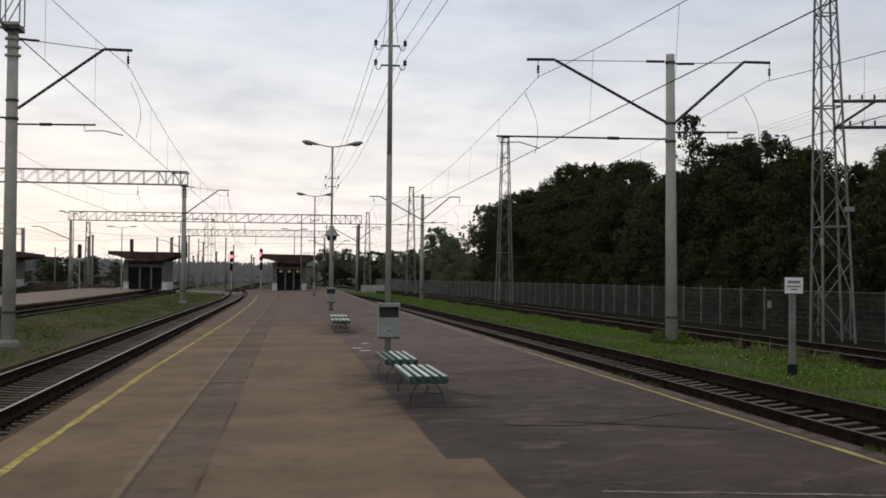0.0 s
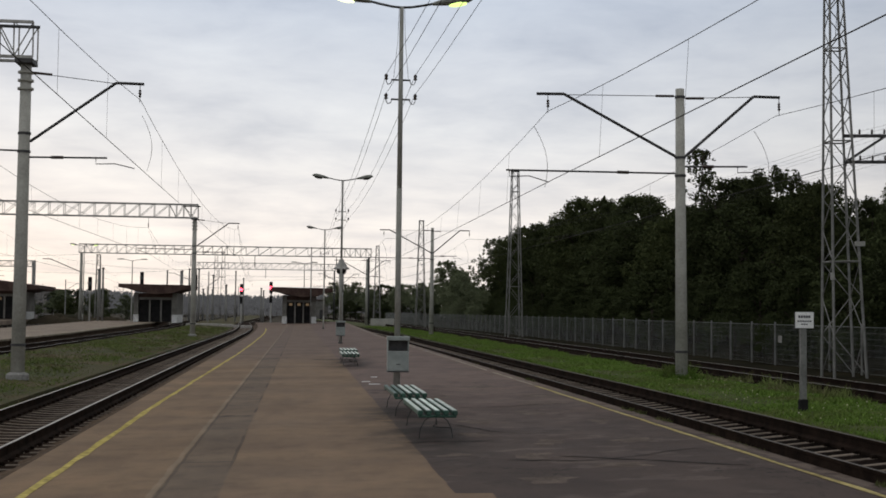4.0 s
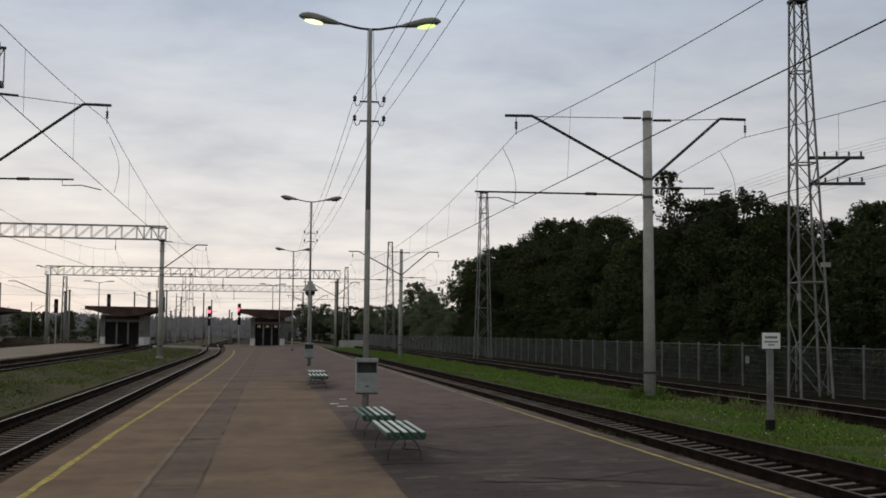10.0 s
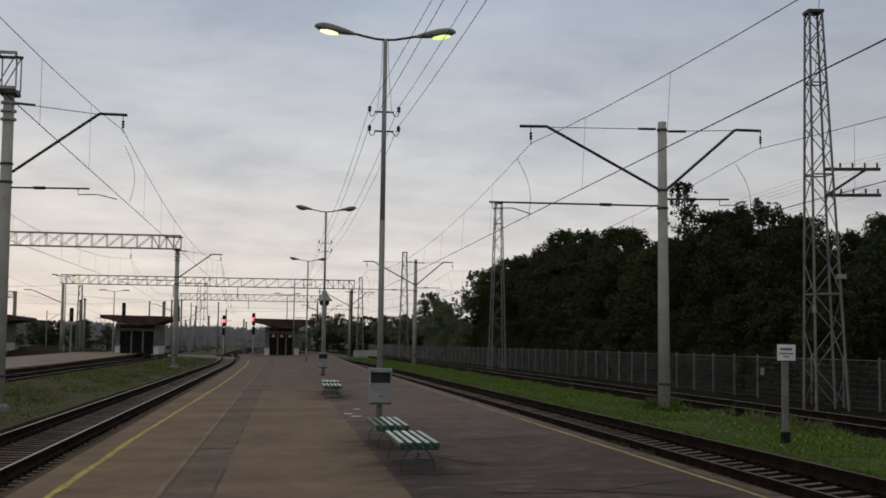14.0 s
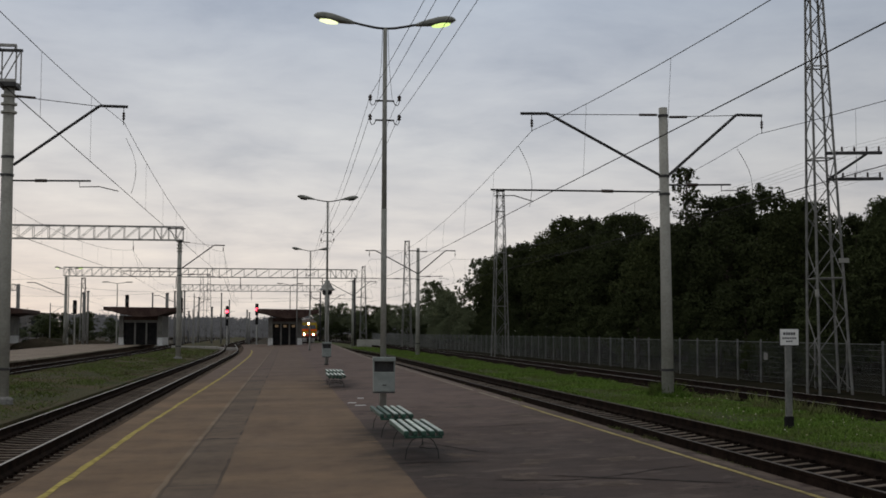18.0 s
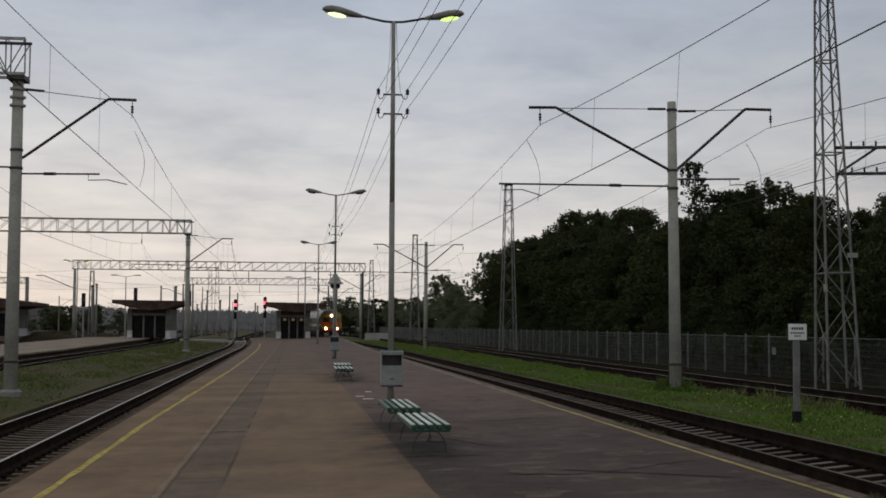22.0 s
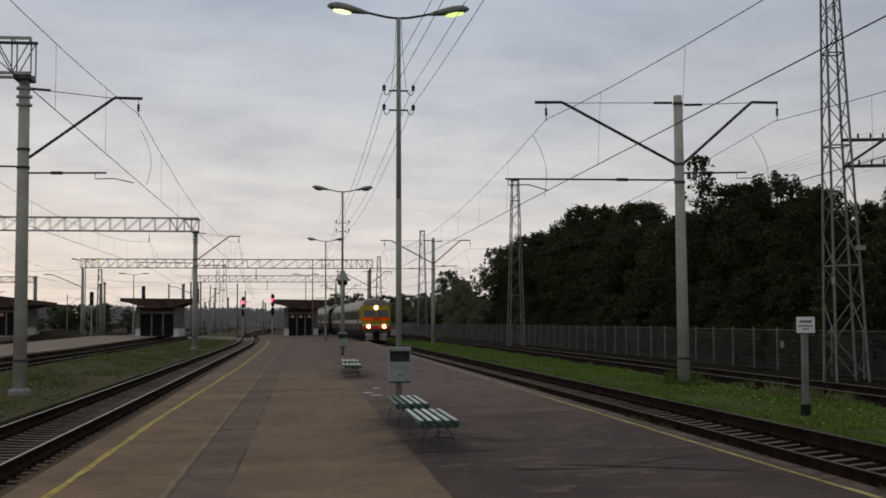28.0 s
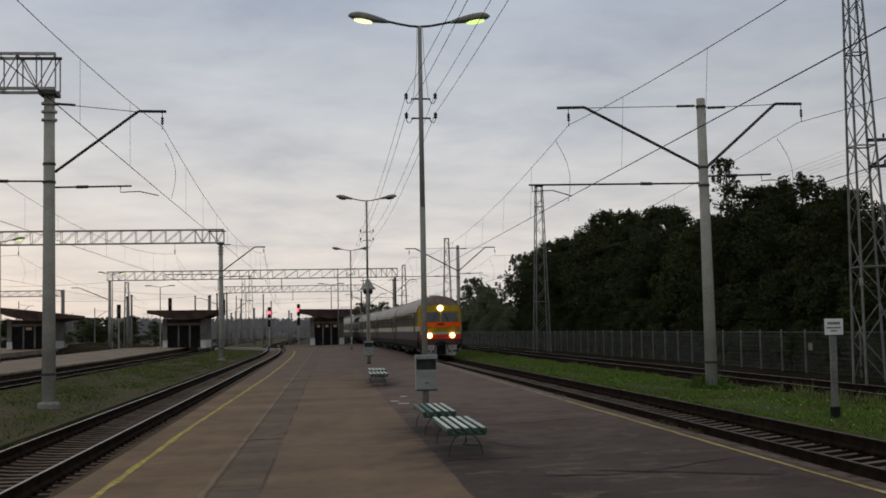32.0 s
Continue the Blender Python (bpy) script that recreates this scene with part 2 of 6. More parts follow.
    col = mixc(greyer, col, mixc(0.45, dark, (0.135, 0.100, 0.080)))
    for yc, hw in ((25.5, 0.05), (46.5, 0.10), (17.9, 0.025)):
        bar = math_n("COMPARE", math_n("ADD", sep.outputs["Y"], math_n("MULTIPLY", wob, 0.8)), yc, hw)
        inside = math_n("MULTIPLY", step(xs, -1.65, 0.02), math_n("SUBTRACT", 1.0, step(xs, -0.92, 0.05)))
        col = mixc(math_n("MULTIPLY", math_n("MULTIPLY", bar, inside), 0.7), col, (0.03, 0.024, 0.02))
    col = mixc(step(rel, 0.0, 0.012), col, dark)
    # the worn pale kerb along the far edge
    kerb = math_n("MULTIPLY", step(far, 6.44, 0.05), step(noise_n(2.6, 5, 0.65), 0.46, 0.06))
    col = mixc(math_n("MULTIPLY", kerb, 0.7), col, (0.17, 0.132, 0.108))
    # a ragged crack line along the seam
    crack = math_n("COMPARE", xs, -0.93, math_n("MULTIPLY", mid, 0.05))
    col = mixc(math_n("MULTIPLY", math_n("MULTIPLY", crack, 0.6), step(patches, 0.5, 0.06)), col, (0.03, 0.026, 0.022))
    lightline = math_n("COMPARE", xs, -1.70, math_n("MULTIPLY", mid, 0.085))
    col = mixc(math_n("MULTIPLY", lightline, 0.55), col, (0.26, 0.205, 0.145))
    lip = math_n("COMPARE", xs, -1.635, math_n("MULTIPLY", mid, 0.055))
    col = mixc(math_n("MULTIPLY", lip, 0.4), col, (0.035, 0.028, 0.022))
    # passes of the paver across the platform
    across = ramp_node(t, [(0.36, (0.80, 0.79, 0.78)), (0.5, (1, 1, 1)), (0.64, (1.10, 1.10, 1.08))])
    t.links.new(noise_n(1.0, 2, 0.5, (0.16, 0.42, 1)), across.inputs[0])
    col = mixc(0.6, col, across.outputs[0], "MULTIPLY")
    # bench shade painted into the asphalt, together with stains round the benches
    near_b = math_n("ABSOLUTE", math_n("SUBTRACT", x, 2.15), 0.0)
    dirt = math_n("SUBTRACT", 1.0, step(near_b, 0.75, 0.45))
    along = math_n("MULTIPLY", step(sep.outputs["Y"], 17.6, 1.3), math_n("SUBTRACT", 1.0, step(sep.outputs["Y"], 28.5, 1.8)))
    along2 = math_n("MULTIPLY", step(sep.outputs["Y"], 45.0, 1.5), math_n("SUBTRACT", 1.0, step(sep.outputs["Y"], 54.0, 3.0)))
    dirt = math_n("MULTIPLY", math_n("MULTIPLY", dirt, math_n("ADD", along, along2)), step(noise_n(0.9, 4, 0.6), 0.44, 0.14))
    col = mixc(math_n("MULTIPLY", dirt, 0.9), col, (0.030, 0.023, 0.020))
    st = ramp_node(t, [(0.32, (0.55, 0.55, 0.56)), (0.5, (1, 1, 1)), (0.7, (1.15, 1.13, 1.1))])
    t.links.new(mid, st.inputs[0])
    bl = ramp_node(t, [(0.36, (0.82, 0.83, 0.85)), (0.5, (1, 1, 1)), (0.66, (1.12, 1.11, 1.09))])
    t.links.new(noise_n(0.5, 5, 0.6), bl.inputs[0])
    col = mixc(0.8, col, bl.outputs[0], "MULTIPLY")
    col = mixc(0.42, col, st.outputs[0], "MULTIPLY")
    lw = ramp_node(t, [(0.34, (0.80, 0.79, 0.79)), (0.5, (1, 1, 1)), (0.68, (1.14, 1.13, 1.1))])
    t.links.new(noise_n(1.0, 5, 0.6, (1.5, 0.30, 1)), lw.inputs[0])
    col = mixc(0.5, col, lw.outputs[0], "MULTIPLY")
    gr = ramp_node(t, [(0.3, (0.75,) * 3), (0.7, (1.2,) * 3)])
    t.links.new(grain, gr.inputs[0])
    col = mixc(0.6, col, gr.outputs[0], "MULTIPLY")
    t.links.new(col, b.inputs["Base Color"])
    rr = t.nodes.new("ShaderNodeMapRange")
    rr.inputs["To Min"].default_value, rr.inputs["To Max"].default_value = 0.70, 0.92
    t.links.new(patches, rr.inputs["Value"])
    t.links.new(rr.outputs[0], b.inputs["Roughness"])
    b.inputs["Specular IOR Level"].default_value = 0.15
    bp = t.nodes.new("ShaderNodeBump")
    bp.inputs["Strength"].default_value, bp.inputs["Distance"].default_value = 0.25, 0.02
    t.links.new(math_n("ADD", grain, math_n("MULTIPLY", mid, 2.0)), bp.inputs["Height"])
    t.links.new(bp.outputs[0], b.inputs["Normal"])
    return m


M_PLAT = platform_material()
M_GROUND = surf("yard_gravel", (0.028, 0.026, 0.015), (0.066, 0.053, 0.036), 0.25, 0.95, 0.3, fine=18, space="World")
M_SOIL = surf("dark_soil", (0.012, 0.011, 0.007), (0.026, 0.023, 0.014), 0.5, 0.95, 0.4, fine=10, space="World")
M_BALLAST = surf("ballast_stone", (0.015, 0.0105, 0.008), (0.046, 0.032, 0.024), 1.2, 0.95, 0.6, fine=22, stain=0.5, space="World")
# a much darker ballast for the right-hand tracks
M_BALLAST_DARK = surf("dark_ballast_stone", (0.005, 0.004, 0.003), (0.016, 0.011, 0.009), 1.2, 0.95, 0.6, fine=22, stain=0.5, space="World")
M_SLEEPER = surf("concrete_sleeper", (0.15, 0.120, 0.096), (0.285, 0.235, 0.19), 2.0, 0.9, 0.3, fine=30, vary=0.3)
M_RAIL = surf("rusty_rail_steel", (0.014, 0.010, 0.008), (0.030, 0.020, 0.015), 3.0, 0.8, 0.1, fine=30, space="World")
M_RAILDULL = surf("rusty_rail_top", (0.07, 0.056, 0.046), (0.12, 0.10, 0.084), 2.0, 0.7, 0.0, 0.1, fine=8, space="World")
M_RAILTOP = surf("worn_rail_top", (0.33, 0.30, 0.265), (0.45, 0.41, 0.37), 2.0, 0.45, 0.0, 0.5, fine=8, space="World")
for dull in (M_RAIL, M_BALLAST, M_BALLAST_DARK, M_SOIL):
    dull.node_tree.nodes["Principled BSDF"].inputs["Specular IOR Level"].default_value = 0.01
M_YELLOW = surf("worn_yellow_paint", (0.39, 0.31, 0.075), (0.52, 0.42, 0.12), 1.5, 0.8, 0.2, fine=9, stain=0.45, space="World")
M_YELLOW_FADED = surf("faded_yellow_paint", (0.34, 0.27, 0.10), (0.46, 0.38, 0.165), 1.5, 0.8, 0.2, fine=9, stain=0.45, space="World")
M_PALE = surf("faded_line_paint", (0.22, 0.18, 0.13), (0.36, 0.31, 0.24), 1.5, 0.85, 0.2, fine=8, stain=0.5, space="World")
M_GRASSBED = surf("grass_turf", (0.048, 0.058, 0.019), (0.096, 0.106, 0.037), 0.6, 0.95, 0.5, fine=14, stain=0.45, space="World")
M_DIRTGRASS = surf("dry_turf", (0.050, 0.058, 0.021), (0.104, 0.078, 0.042), 0.3, 0.95, 0.5, fine=14, stain=0.45, space="World")
M_BLADE = leafy("grass_blade", (0.064, 0.115, 0.020), (0.155, 0.240, 0.048), 0.0, (0.124, 0.142, 0.050), 0.45, 0.04)
M_BLADE_DRY = leafy("dry_grass_blade", (0.080, 0.110, 0.031), (0.152, 0.184, 0.062), 0.0, (0.135, 0.112, 0.066), 0.35, 0.03)
M_FLOWER = surf("white_petal", (0.5, 0.47, 0.26), (0.62, 0.60, 0.46), 5, 0.8, 0)
M_CONC = surf("grey_concrete", (0.32, 0.314, 0.278), (0.43, 0.424, 0.38), 1.1, 0.85, 0.12, fine=14, stain=0.14)
M_GALV = surf("painted_grey_steel", (0.25, 0.25, 0.222), (0.33, 0.328, 0.295), 1.5, 0.6, 0.03, 0.1, fine=12, stain=0.12)
M_DARKSTEEL = surf("dark_steel", (0.035, 0.035, 0.037), (0.075, 0.073, 0.072), 3, 0.6, 0.05, 0.4, fine=20)
M_TRUSS = surf("weathered_truss_steel", (0.31, 0.305, 0.285), (0.43, 0.422, 0.395), 2, 0.7, 0.05, 0.1, fine=20)
M_TOWER = surf("weathered_tower_steel", (0.16, 0.158, 0.146), (0.24, 0.237, 0.22), 2, 0.7, 0.05, 0.1, fine=20)
M_FARPOLE = surf("dull_pole_concrete", (0.20, 0.197, 0.185), (0.28, 0.275, 0.26), 1.5, 0.85, 0.05, fine=12)
M_WIRE = surf("wire_copper_dull", (0.03, 0.028, 0.026), (0.05, 0.046, 0.042), 2, 0.8, 0.0)
M_INSUL = surf("insulator_glaze", (0.03, 0.02, 0.018), (0.06, 0.04, 0.03), 8, 0.25, 0)
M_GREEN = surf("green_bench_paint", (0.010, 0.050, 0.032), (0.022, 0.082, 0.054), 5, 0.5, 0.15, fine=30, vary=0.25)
M_GREENLIGHT = surf("pale_green_paint", (0.42, 0.54, 0.46), (0.72, 0.77, 0.70), 4, 0.5, 0.15, fine=22, vary=0.25)
M_IRON = surf("black_iron", (0.012, 0.014, 0.014), (0.03, 0.03, 0.03), 6, 0.6, 0.1, 0.2)
M_BOX = surf("grey_painted_box", (0.205, 0.232, 0.22), (0.265, 0.292, 0.276), 3, 0.6, 0.02, fine=9, stain=0.1)
M_DARK = surf("dark_interior", (0.012, 0.012, 0.012), (0.022, 0.02, 0.02), 2, 0.9, 0)
M_WHITE = surf("white_board_paint", (0.66, 0.66, 0.64), (0.78, 0.78, 0.76), 3, 0.6, 0, stain=0.1)
M_INK = surf("sign_ink", (0.03, 0.03, 0.035), (0.05, 0.05, 0.055), 3, 0.7, 0)
M_ROOF = surf("brown_shelter_roof", (0.058, 0.035, 0.029), (0.095, 0.062, 0.052), 1.2, 0.8, 0.1, fine=8)
M_WALL = surf("shelter_plaster", (0.15, 0.145, 0.128), (0.235, 0.225, 0.20), 1.0, 0.85, 0.2, fine=12)
M_LIME = surf("whitewash", (0.62, 0.62, 0.6), (0.75, 0.75, 0.73), 1.5, 0.85, 0.1, fine=12)
# distance haze painted in: greyed leaf colour plus a faint bluish emission
M_FARWOOD = leafy("haze_tinted_wood", (0.075, 0.08, 0.08), (0.115, 0.12, 0.12))
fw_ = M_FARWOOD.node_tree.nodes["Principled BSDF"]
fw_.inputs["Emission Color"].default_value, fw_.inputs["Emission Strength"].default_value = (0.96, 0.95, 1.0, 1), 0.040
M_SLAB = surf("pale_concrete_slab", (0.34, 0.32, 0.29), (0.46, 0.435, 0.40), 2.0, 0.85, 0.1, fine=12)
M_BARK = surf("tree_bark", (0.035, 0.028, 0.022), (0.075, 0.06, 0.048), 4, 0.9, 0.5, fine=25)
M_LEAF = leafy("dark_leaf", (0.037, 0.047, 0.019), (0.049, 0.059, 0.024))
M_LEAF2 = leafy("lighter_leaf", (0.036, 0.046, 0.017), (0.066, 0.076, 0.030))
# leaf colour paled to carry the haze over distant trees
M_LEAF3 = leafy("haze_paled_leaf", (0.105, 0.124, 0.070), (0.165, 0.185, 0.110), 0.45)
M_FENCE = surf("galvanised_fence", (0.145, 0.147, 0.137), (0.21, 0.212, 0.198), 2, 0.55, 0.05, 0.4, fine=15)
M_MESH = surf("fence_wire", (0.18, 0.192, 0.18), (0.26, 0.272, 0.256), 2, 0.7, 0.0, 0.4)
M_LAMPLIT = glow("lamp_lens_lit", (0.92, 1.0, 0.55), 1.25)
M_LAMPGREEN = glow("lamp_lens_greenish", (0.70, 0.95, 0.28), 1.1)
M_LAMPSHELL = surf("lamp_shell", (0.17, 0.175, 0.15), (0.25, 0.255, 0.22), 4, 0.5, 0.05)
M_RED = glow("signal_red", (1.0, 0.06, 0.10), 5.0)
M_HEAD = glow("headlight_beam", (1.0, 0.80, 0.46), 30.0)
# serves a lit window and, on the centre shelter, reflections painted as glow
M_WARM = glow("transom_glow", (1.0, 0.66, 0.34), 0.07)
M_WARM.node_tree.nodes["Principled BSDF"].inputs["Base Color"].default_value = (0.05, 0.04, 0.03, 1)
M_T_ROOF = surf("train_roof_grey", (0.36, 0.345, 0.33), (0.50, 0.48, 0.46), 0.8, 0.5, 0.02, fine=4, stain=0.15)
M_T_BROW = surf("train_sooty_roof", (0.13, 0.098, 0.088), (0.21, 0.165, 0.15), 1.5, 0.75, 0.02, fine=5, stain=0.3)
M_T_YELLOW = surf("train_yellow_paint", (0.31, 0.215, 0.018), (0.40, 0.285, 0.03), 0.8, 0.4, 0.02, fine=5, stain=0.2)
M_T_ORANGE = surf("train_orange_paint", (0.88, 0.105, 0.008), (0.97, 0.13, 0.012), 0.8, 0.4, 0.02, fine=5, stain=0.12)
M_T_RED = surf("train_red_paint", (0.50, 0.05, 0.02), (0.60, 0.07, 0.025), 0.8, 0.4, 0.02, fine=5, stain=0.12)
M_T_PALE = surf("train_pale_stripe", (0.36, 0.35, 0.29), (0.46, 0.445, 0.38), 0.8, 0.5, 0.02, fine=5, stain=0.15)
M_T_MAROON = surf("train_dark_maroon", (0.062, 0.042, 0.046), (0.092, 0.064, 0.069), 0.8, 0.5, 0.02, fine=5)
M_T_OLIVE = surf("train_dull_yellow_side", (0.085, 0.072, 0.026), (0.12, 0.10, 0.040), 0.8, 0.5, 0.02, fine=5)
M_T_APRON = surf("train_grey_apron", (0.34, 0.32, 0.31), (0.46, 0.44, 0.42), 2, 0.6, 0.02, fine=6, stain=0.3)
for tm_ in (M_T_ROOF, M_T_PALE, M_T_MAROON, M_T_OLIVE, M_T_YELLOW, M_T_RED, M_T_ORANGE, M_T_APRON):
    tb_ = tm_.node_tree.nodes["Principled BSDF"]
    tb_.inputs["Roughness"].default_value, tb_.inputs["Specular IOR Level"].default_value = 0.75, 0.12
# orange emission on the headlight body imitates glare round the lens
M_HEADGLARE = glow("headlight_glare", (1.0, 0.50, 0.14), 4.0)
M_GLASS = glassy("dark_window_glass", (0.03, 0.033, 0.036))
M_TYRE = surf("wheel_steel", (0.03, 0.028, 0.026), (0.06, 0.055, 0.05), 4, 0.6, 0, 0.5)
M_FARWALL = surf("far_building_wall", (0.22, 0.20, 0.195), (0.30, 0.275, 0.265), 0.1, 0.9, 0, fine=1)


# ---- mesh helpers ----
def part(name, bm, material, parent=None, label="", smooth=False):
    me = bpy.data.meshes.new(name)
    bm.normal_update()
    bm.to_mesh(me)
    bm.free()
    me.materials.append(material)
    if smooth:
        for p in me.polygons:
            p.use_smooth = True
    ob = new(name, me)
    if parent:
        ob.parent = parent
    if label:
        ob["label"] = label
    return ob


def share(name, me, parent, m):
    ob = new(name, me)
    ob.parent = parent
    ob.matrix_basis = m
    return ob


def thing(name, m, label, category, group="", kind=""):
    e = new(name)
    e.empty_display_size = 0.2
    e.matrix_basis = m
    return tagged(e, label, category, group, kind)


def box(bm, x0, x1, y0, y1, z0, z1, bev=0.0):
    vs = [bm.verts.new((x, y, z)) for z in (z0, z1) for y in (y0, y1) for x in (x0, x1)]
    fs = [bm.faces.new([vs[i] for i in q]) for q in ((0, 2, 3, 1), (4, 5, 7, 6), (0, 1, 5, 4), (2, 6, 7, 3), (0, 4, 6, 2), (1, 3, 7, 5))]
    if bev:
        es = list({e for f in fs for e in f.edges})
        bmesh.ops.bevel(bm, geom=es, offset=bev, segments=1, affect="EDGES", profile=0.5)
    return bm


def B(*a, bev=0.0):
    return box(bmesh.new(), *a, bev=bev)


def rod(bm, p0, p1, r0, r1=None, n=8, caps=True):
    r1 = r0 if r1 is None else r1
    p0, p1 = Vector(p0), Vector(p1)
    d = (p1 - p0).normalized()
    u = d.orthogonal().normalized() if abs(d.z) < 0.99 else Vector((1, 0, 0))
    if abs(d.z) < 0.99:
        u = d.cross(Vector((0, 0, 1))).normalized()
    v = d.cross(u)
    a = [bm.verts.new(p0 + (u * math.cos(2 * math.pi * i / n) + v * math.sin(2 * math.pi * i / n)) * r0) for i in range(n)]
    b = [bm.verts.new(p1 + (u * math.cos(2 * math.pi * i / n) + v * math.sin(2 * math.pi * i / n)) * r1) for i in range(n)]
    for i in range(n):
        bm.faces.new((a[i], a[(i + 1) % n], b[(i + 1) % n], b[i]))
    if caps:
        bm.faces.new(a[::-1])
        bm.faces.new(b)
    return bm


def tube(bm, pts, r, n=6):
    """A bent tube through points."""
    pts = [Vector(p) for p in pts]
    rings = []
    for i, p in enumerate(pts):
        d = (pts[min(i + 1, len(pts) - 1)] - pts[max(i - 1, 0)]).normalized()
        u = d.cross(Vector((0.02, 0.03, 1))).normalized()
        v = d.cross(u)
        rings.append([bm.verts.new(p + (u * math.cos(2 * math.pi * k / n) + v * math.sin(2 * math.pi * k / n)) * r) for k in range(n)])
    for a, b in zip(rings, rings[1:]):
        for k in range(n):
            bm.faces.new((a[k], a[(k + 1) % n], b[(k + 1) % n], b[k]))
    bm.faces.new(rings[0][::-1])
    bm.faces.new(rings[-1])
    return bm


def lathe(bm, prof, n=12, at=(0, 0, 0)):
    at = Vector(at)
    rings = [[bm.verts.new(at + Vector((r * math.cos(2 * math.pi * k / n), r * math.sin(2 * math.pi * k / n), z))) for k in range(n)] for r, z in prof]
    for a, b in zip(rings, rings[1:]):
        for k in range(n):
            bm.faces.new((a[k], a[(k + 1) % n], b[(k + 1) % n], b[k]))
    bm.faces.new(rings[0][::-1])
    bm.faces.new(rings[-1])
    return bm


def raw(name, verts, faces, material, parent=None, label=""):
    me = bpy.data.meshes.new(name)
    me.from_pydata([tuple(v) for v in verts], [], faces)
    me.materials.append(material)
    me.update()
    ob = new(name, me)
    if parent:
        ob.parent = parent
    if label:
        ob["label"] = label
    return ob


# ---- the plan: everything runs along +y, tracks bend to the left far off ----
def bend(y):
    """The left-hand tracks curve away past the platform, then run straight again."""
    if y <= 110:
        return 0.0
    e = min(y, 165) - 110
    return -4.0e-4 * e * e - 0.044 * max(0.0, min(y, 200) - 165)


def bend_r(y):
    """The right-hand main track bends less, then runs straight on."""
    if y <= 95:
        return 0.0
    e = min(y, 135) - 95
    return -4.0e-4 * e * e - 0.032 * max(0.0, min(y, 215) - 135) - 0.06 * max(0.0, min(y, 260) - 215) - 0.020 * max(0.0, y - 260)


def ramp(y):
    return 0.3 * min(1.0, max(0.0, (y - 100.0) / 65.0))


AX_L, AX_R, AX_L2, AX_R2 = -5.16, 7.52, -14.1, 14.3
TOP_L, TOP_R = -0.02, 0.32
FALL = 0.0268


def plat_z(x, y):
    return FALL * x + ramp(y)


# ---- ground ----
cols = [(-2500, -0.42), (-60, -0.42), (-8, -0.42), (-3.9, -0.42), (-3.6, -0.46), (6.3, -0.46), (6.9, -0.1), (9, -0.1), (60, -0.1), (2500, -0.1)]
rows_y = [-400, -60, -10, 40, 100, 170, 260, 500, 1200, 2600]
gv = [(x, y, z) for y in rows_y for x, z in cols]
nc = len(cols)
gf = [(j * nc + i, j * nc + i + 1, (j + 1) * nc + i + 1, (j + 1) * nc + i) for j in range(len(rows_y) - 1) for i in range(nc - 1)]
ground = tagged(raw("ground", gv, gf, M_GROUND), "dark gravel and dirt ground of the railway yard", "ground", kind="structure")


def strip(name, x0, x1, ys, zf, material, off=(lambda y: 0.0), thick=0.3, nx=2):
    """A solid sheet along the tracks: top after zf(x, y), with side faces."""
    v, f = [], []
    xs = [x0 + (x1 - x0) * i / nx for i in range(nx + 1)]
    for y in ys:
        o = off(y)
        v += [(x + o, y, zf(x, y)) for x in xs]
        v += [(xs[-1] + o, y, zf(xs[-1], y) - thick), (xs[0] + o, y, zf(xs[0], y) - thick)]
    n = nx + 3
    for j in range(len(ys) - 1):
        for i in range(n):
            f.append((j * n + i, j * n + (i + 1) % n, (j + 1) * n + (i + 1) % n, (j + 1) * n + i))
    f.append(tuple(range(n))[::-1])
    f.append(tuple((len(ys) - 1) * n + i for i in range(n)))
    return raw(name, v, f, material)


ys_long = [-30, 0, 20, 40, 60, 80, 100, 110, 120, 130, 140, 150, 160, 170, 180, 195, 210, 230, 260, 300, 350, 420]
ys_plat = [y for y in ys_long if y <= 180]


def plat_edge_off(x, y):
    return bend(y) * max(0.0, min(1.0, (1.5 - x) / 5.0))


pv, pf = [], []
px_cols = [-3.68, -2.5, -1, 0.5, 2, 3.5, 5, 6.655]
for y in ys_plat:
    pv += [(x + plat_edge_off(x, y), y, plat_z(x, y)) for x in px_cols]
    pv += [(6.655, y, -0.45), (-3.68 + plat_edge_off(-3.68, y), y, -0.45)]
n = len(px_cols) + 2
for j in range(len(ys_plat) - 1):
    for i in range(n):
        pf.append((j * n + i, j * n + (i + 1) % n, (j + 1) * n + (i + 1) % n, (j + 1) * n + i))
pf += [tuple(range(n))[::-1], tuple((len(ys_plat) - 1) * n + i for i in range(n))]
platform = tagged(raw("platform", pv, pf, M_PLAT), "low station platform of patched brown and dark asphalt", "platform", kind="structure")


def painted_line(name, xf, y0, y1, width, material, label, seed, gap=0.0):
    rnd = random.Random(seed)
    v, f = [], []
    y = y0
    k = 0
    while y < y1:
        w = width * rnd.uniform(0.75, 1.2)
        x = xf(y) + rnd.uniform(-0.015, 0.015)
        v += [(x - w / 2, y, plat_z(x, y) + 0.006), (x + w / 2, y, plat_z(x, y) + 0.006)]
        if k and rnd.random() > gap:
            a = 2 * k
            f.append((a - 2, a - 1, a + 1, a))
        k += 1
        y += 0.6 + 0.012 * max(y, 0)
    return tagged(raw(name, v, f, material), label, "line marking", kind="structure")


def left_line(y):
    base = np.interp(y, [-30, 30, 45, 60, 80, 110, 125, 135, 146], [-3.08, -3.08, -2.9, -2.72, -2.64, -2.64, -2.78, -3.05, -3.95])
    return float(base)


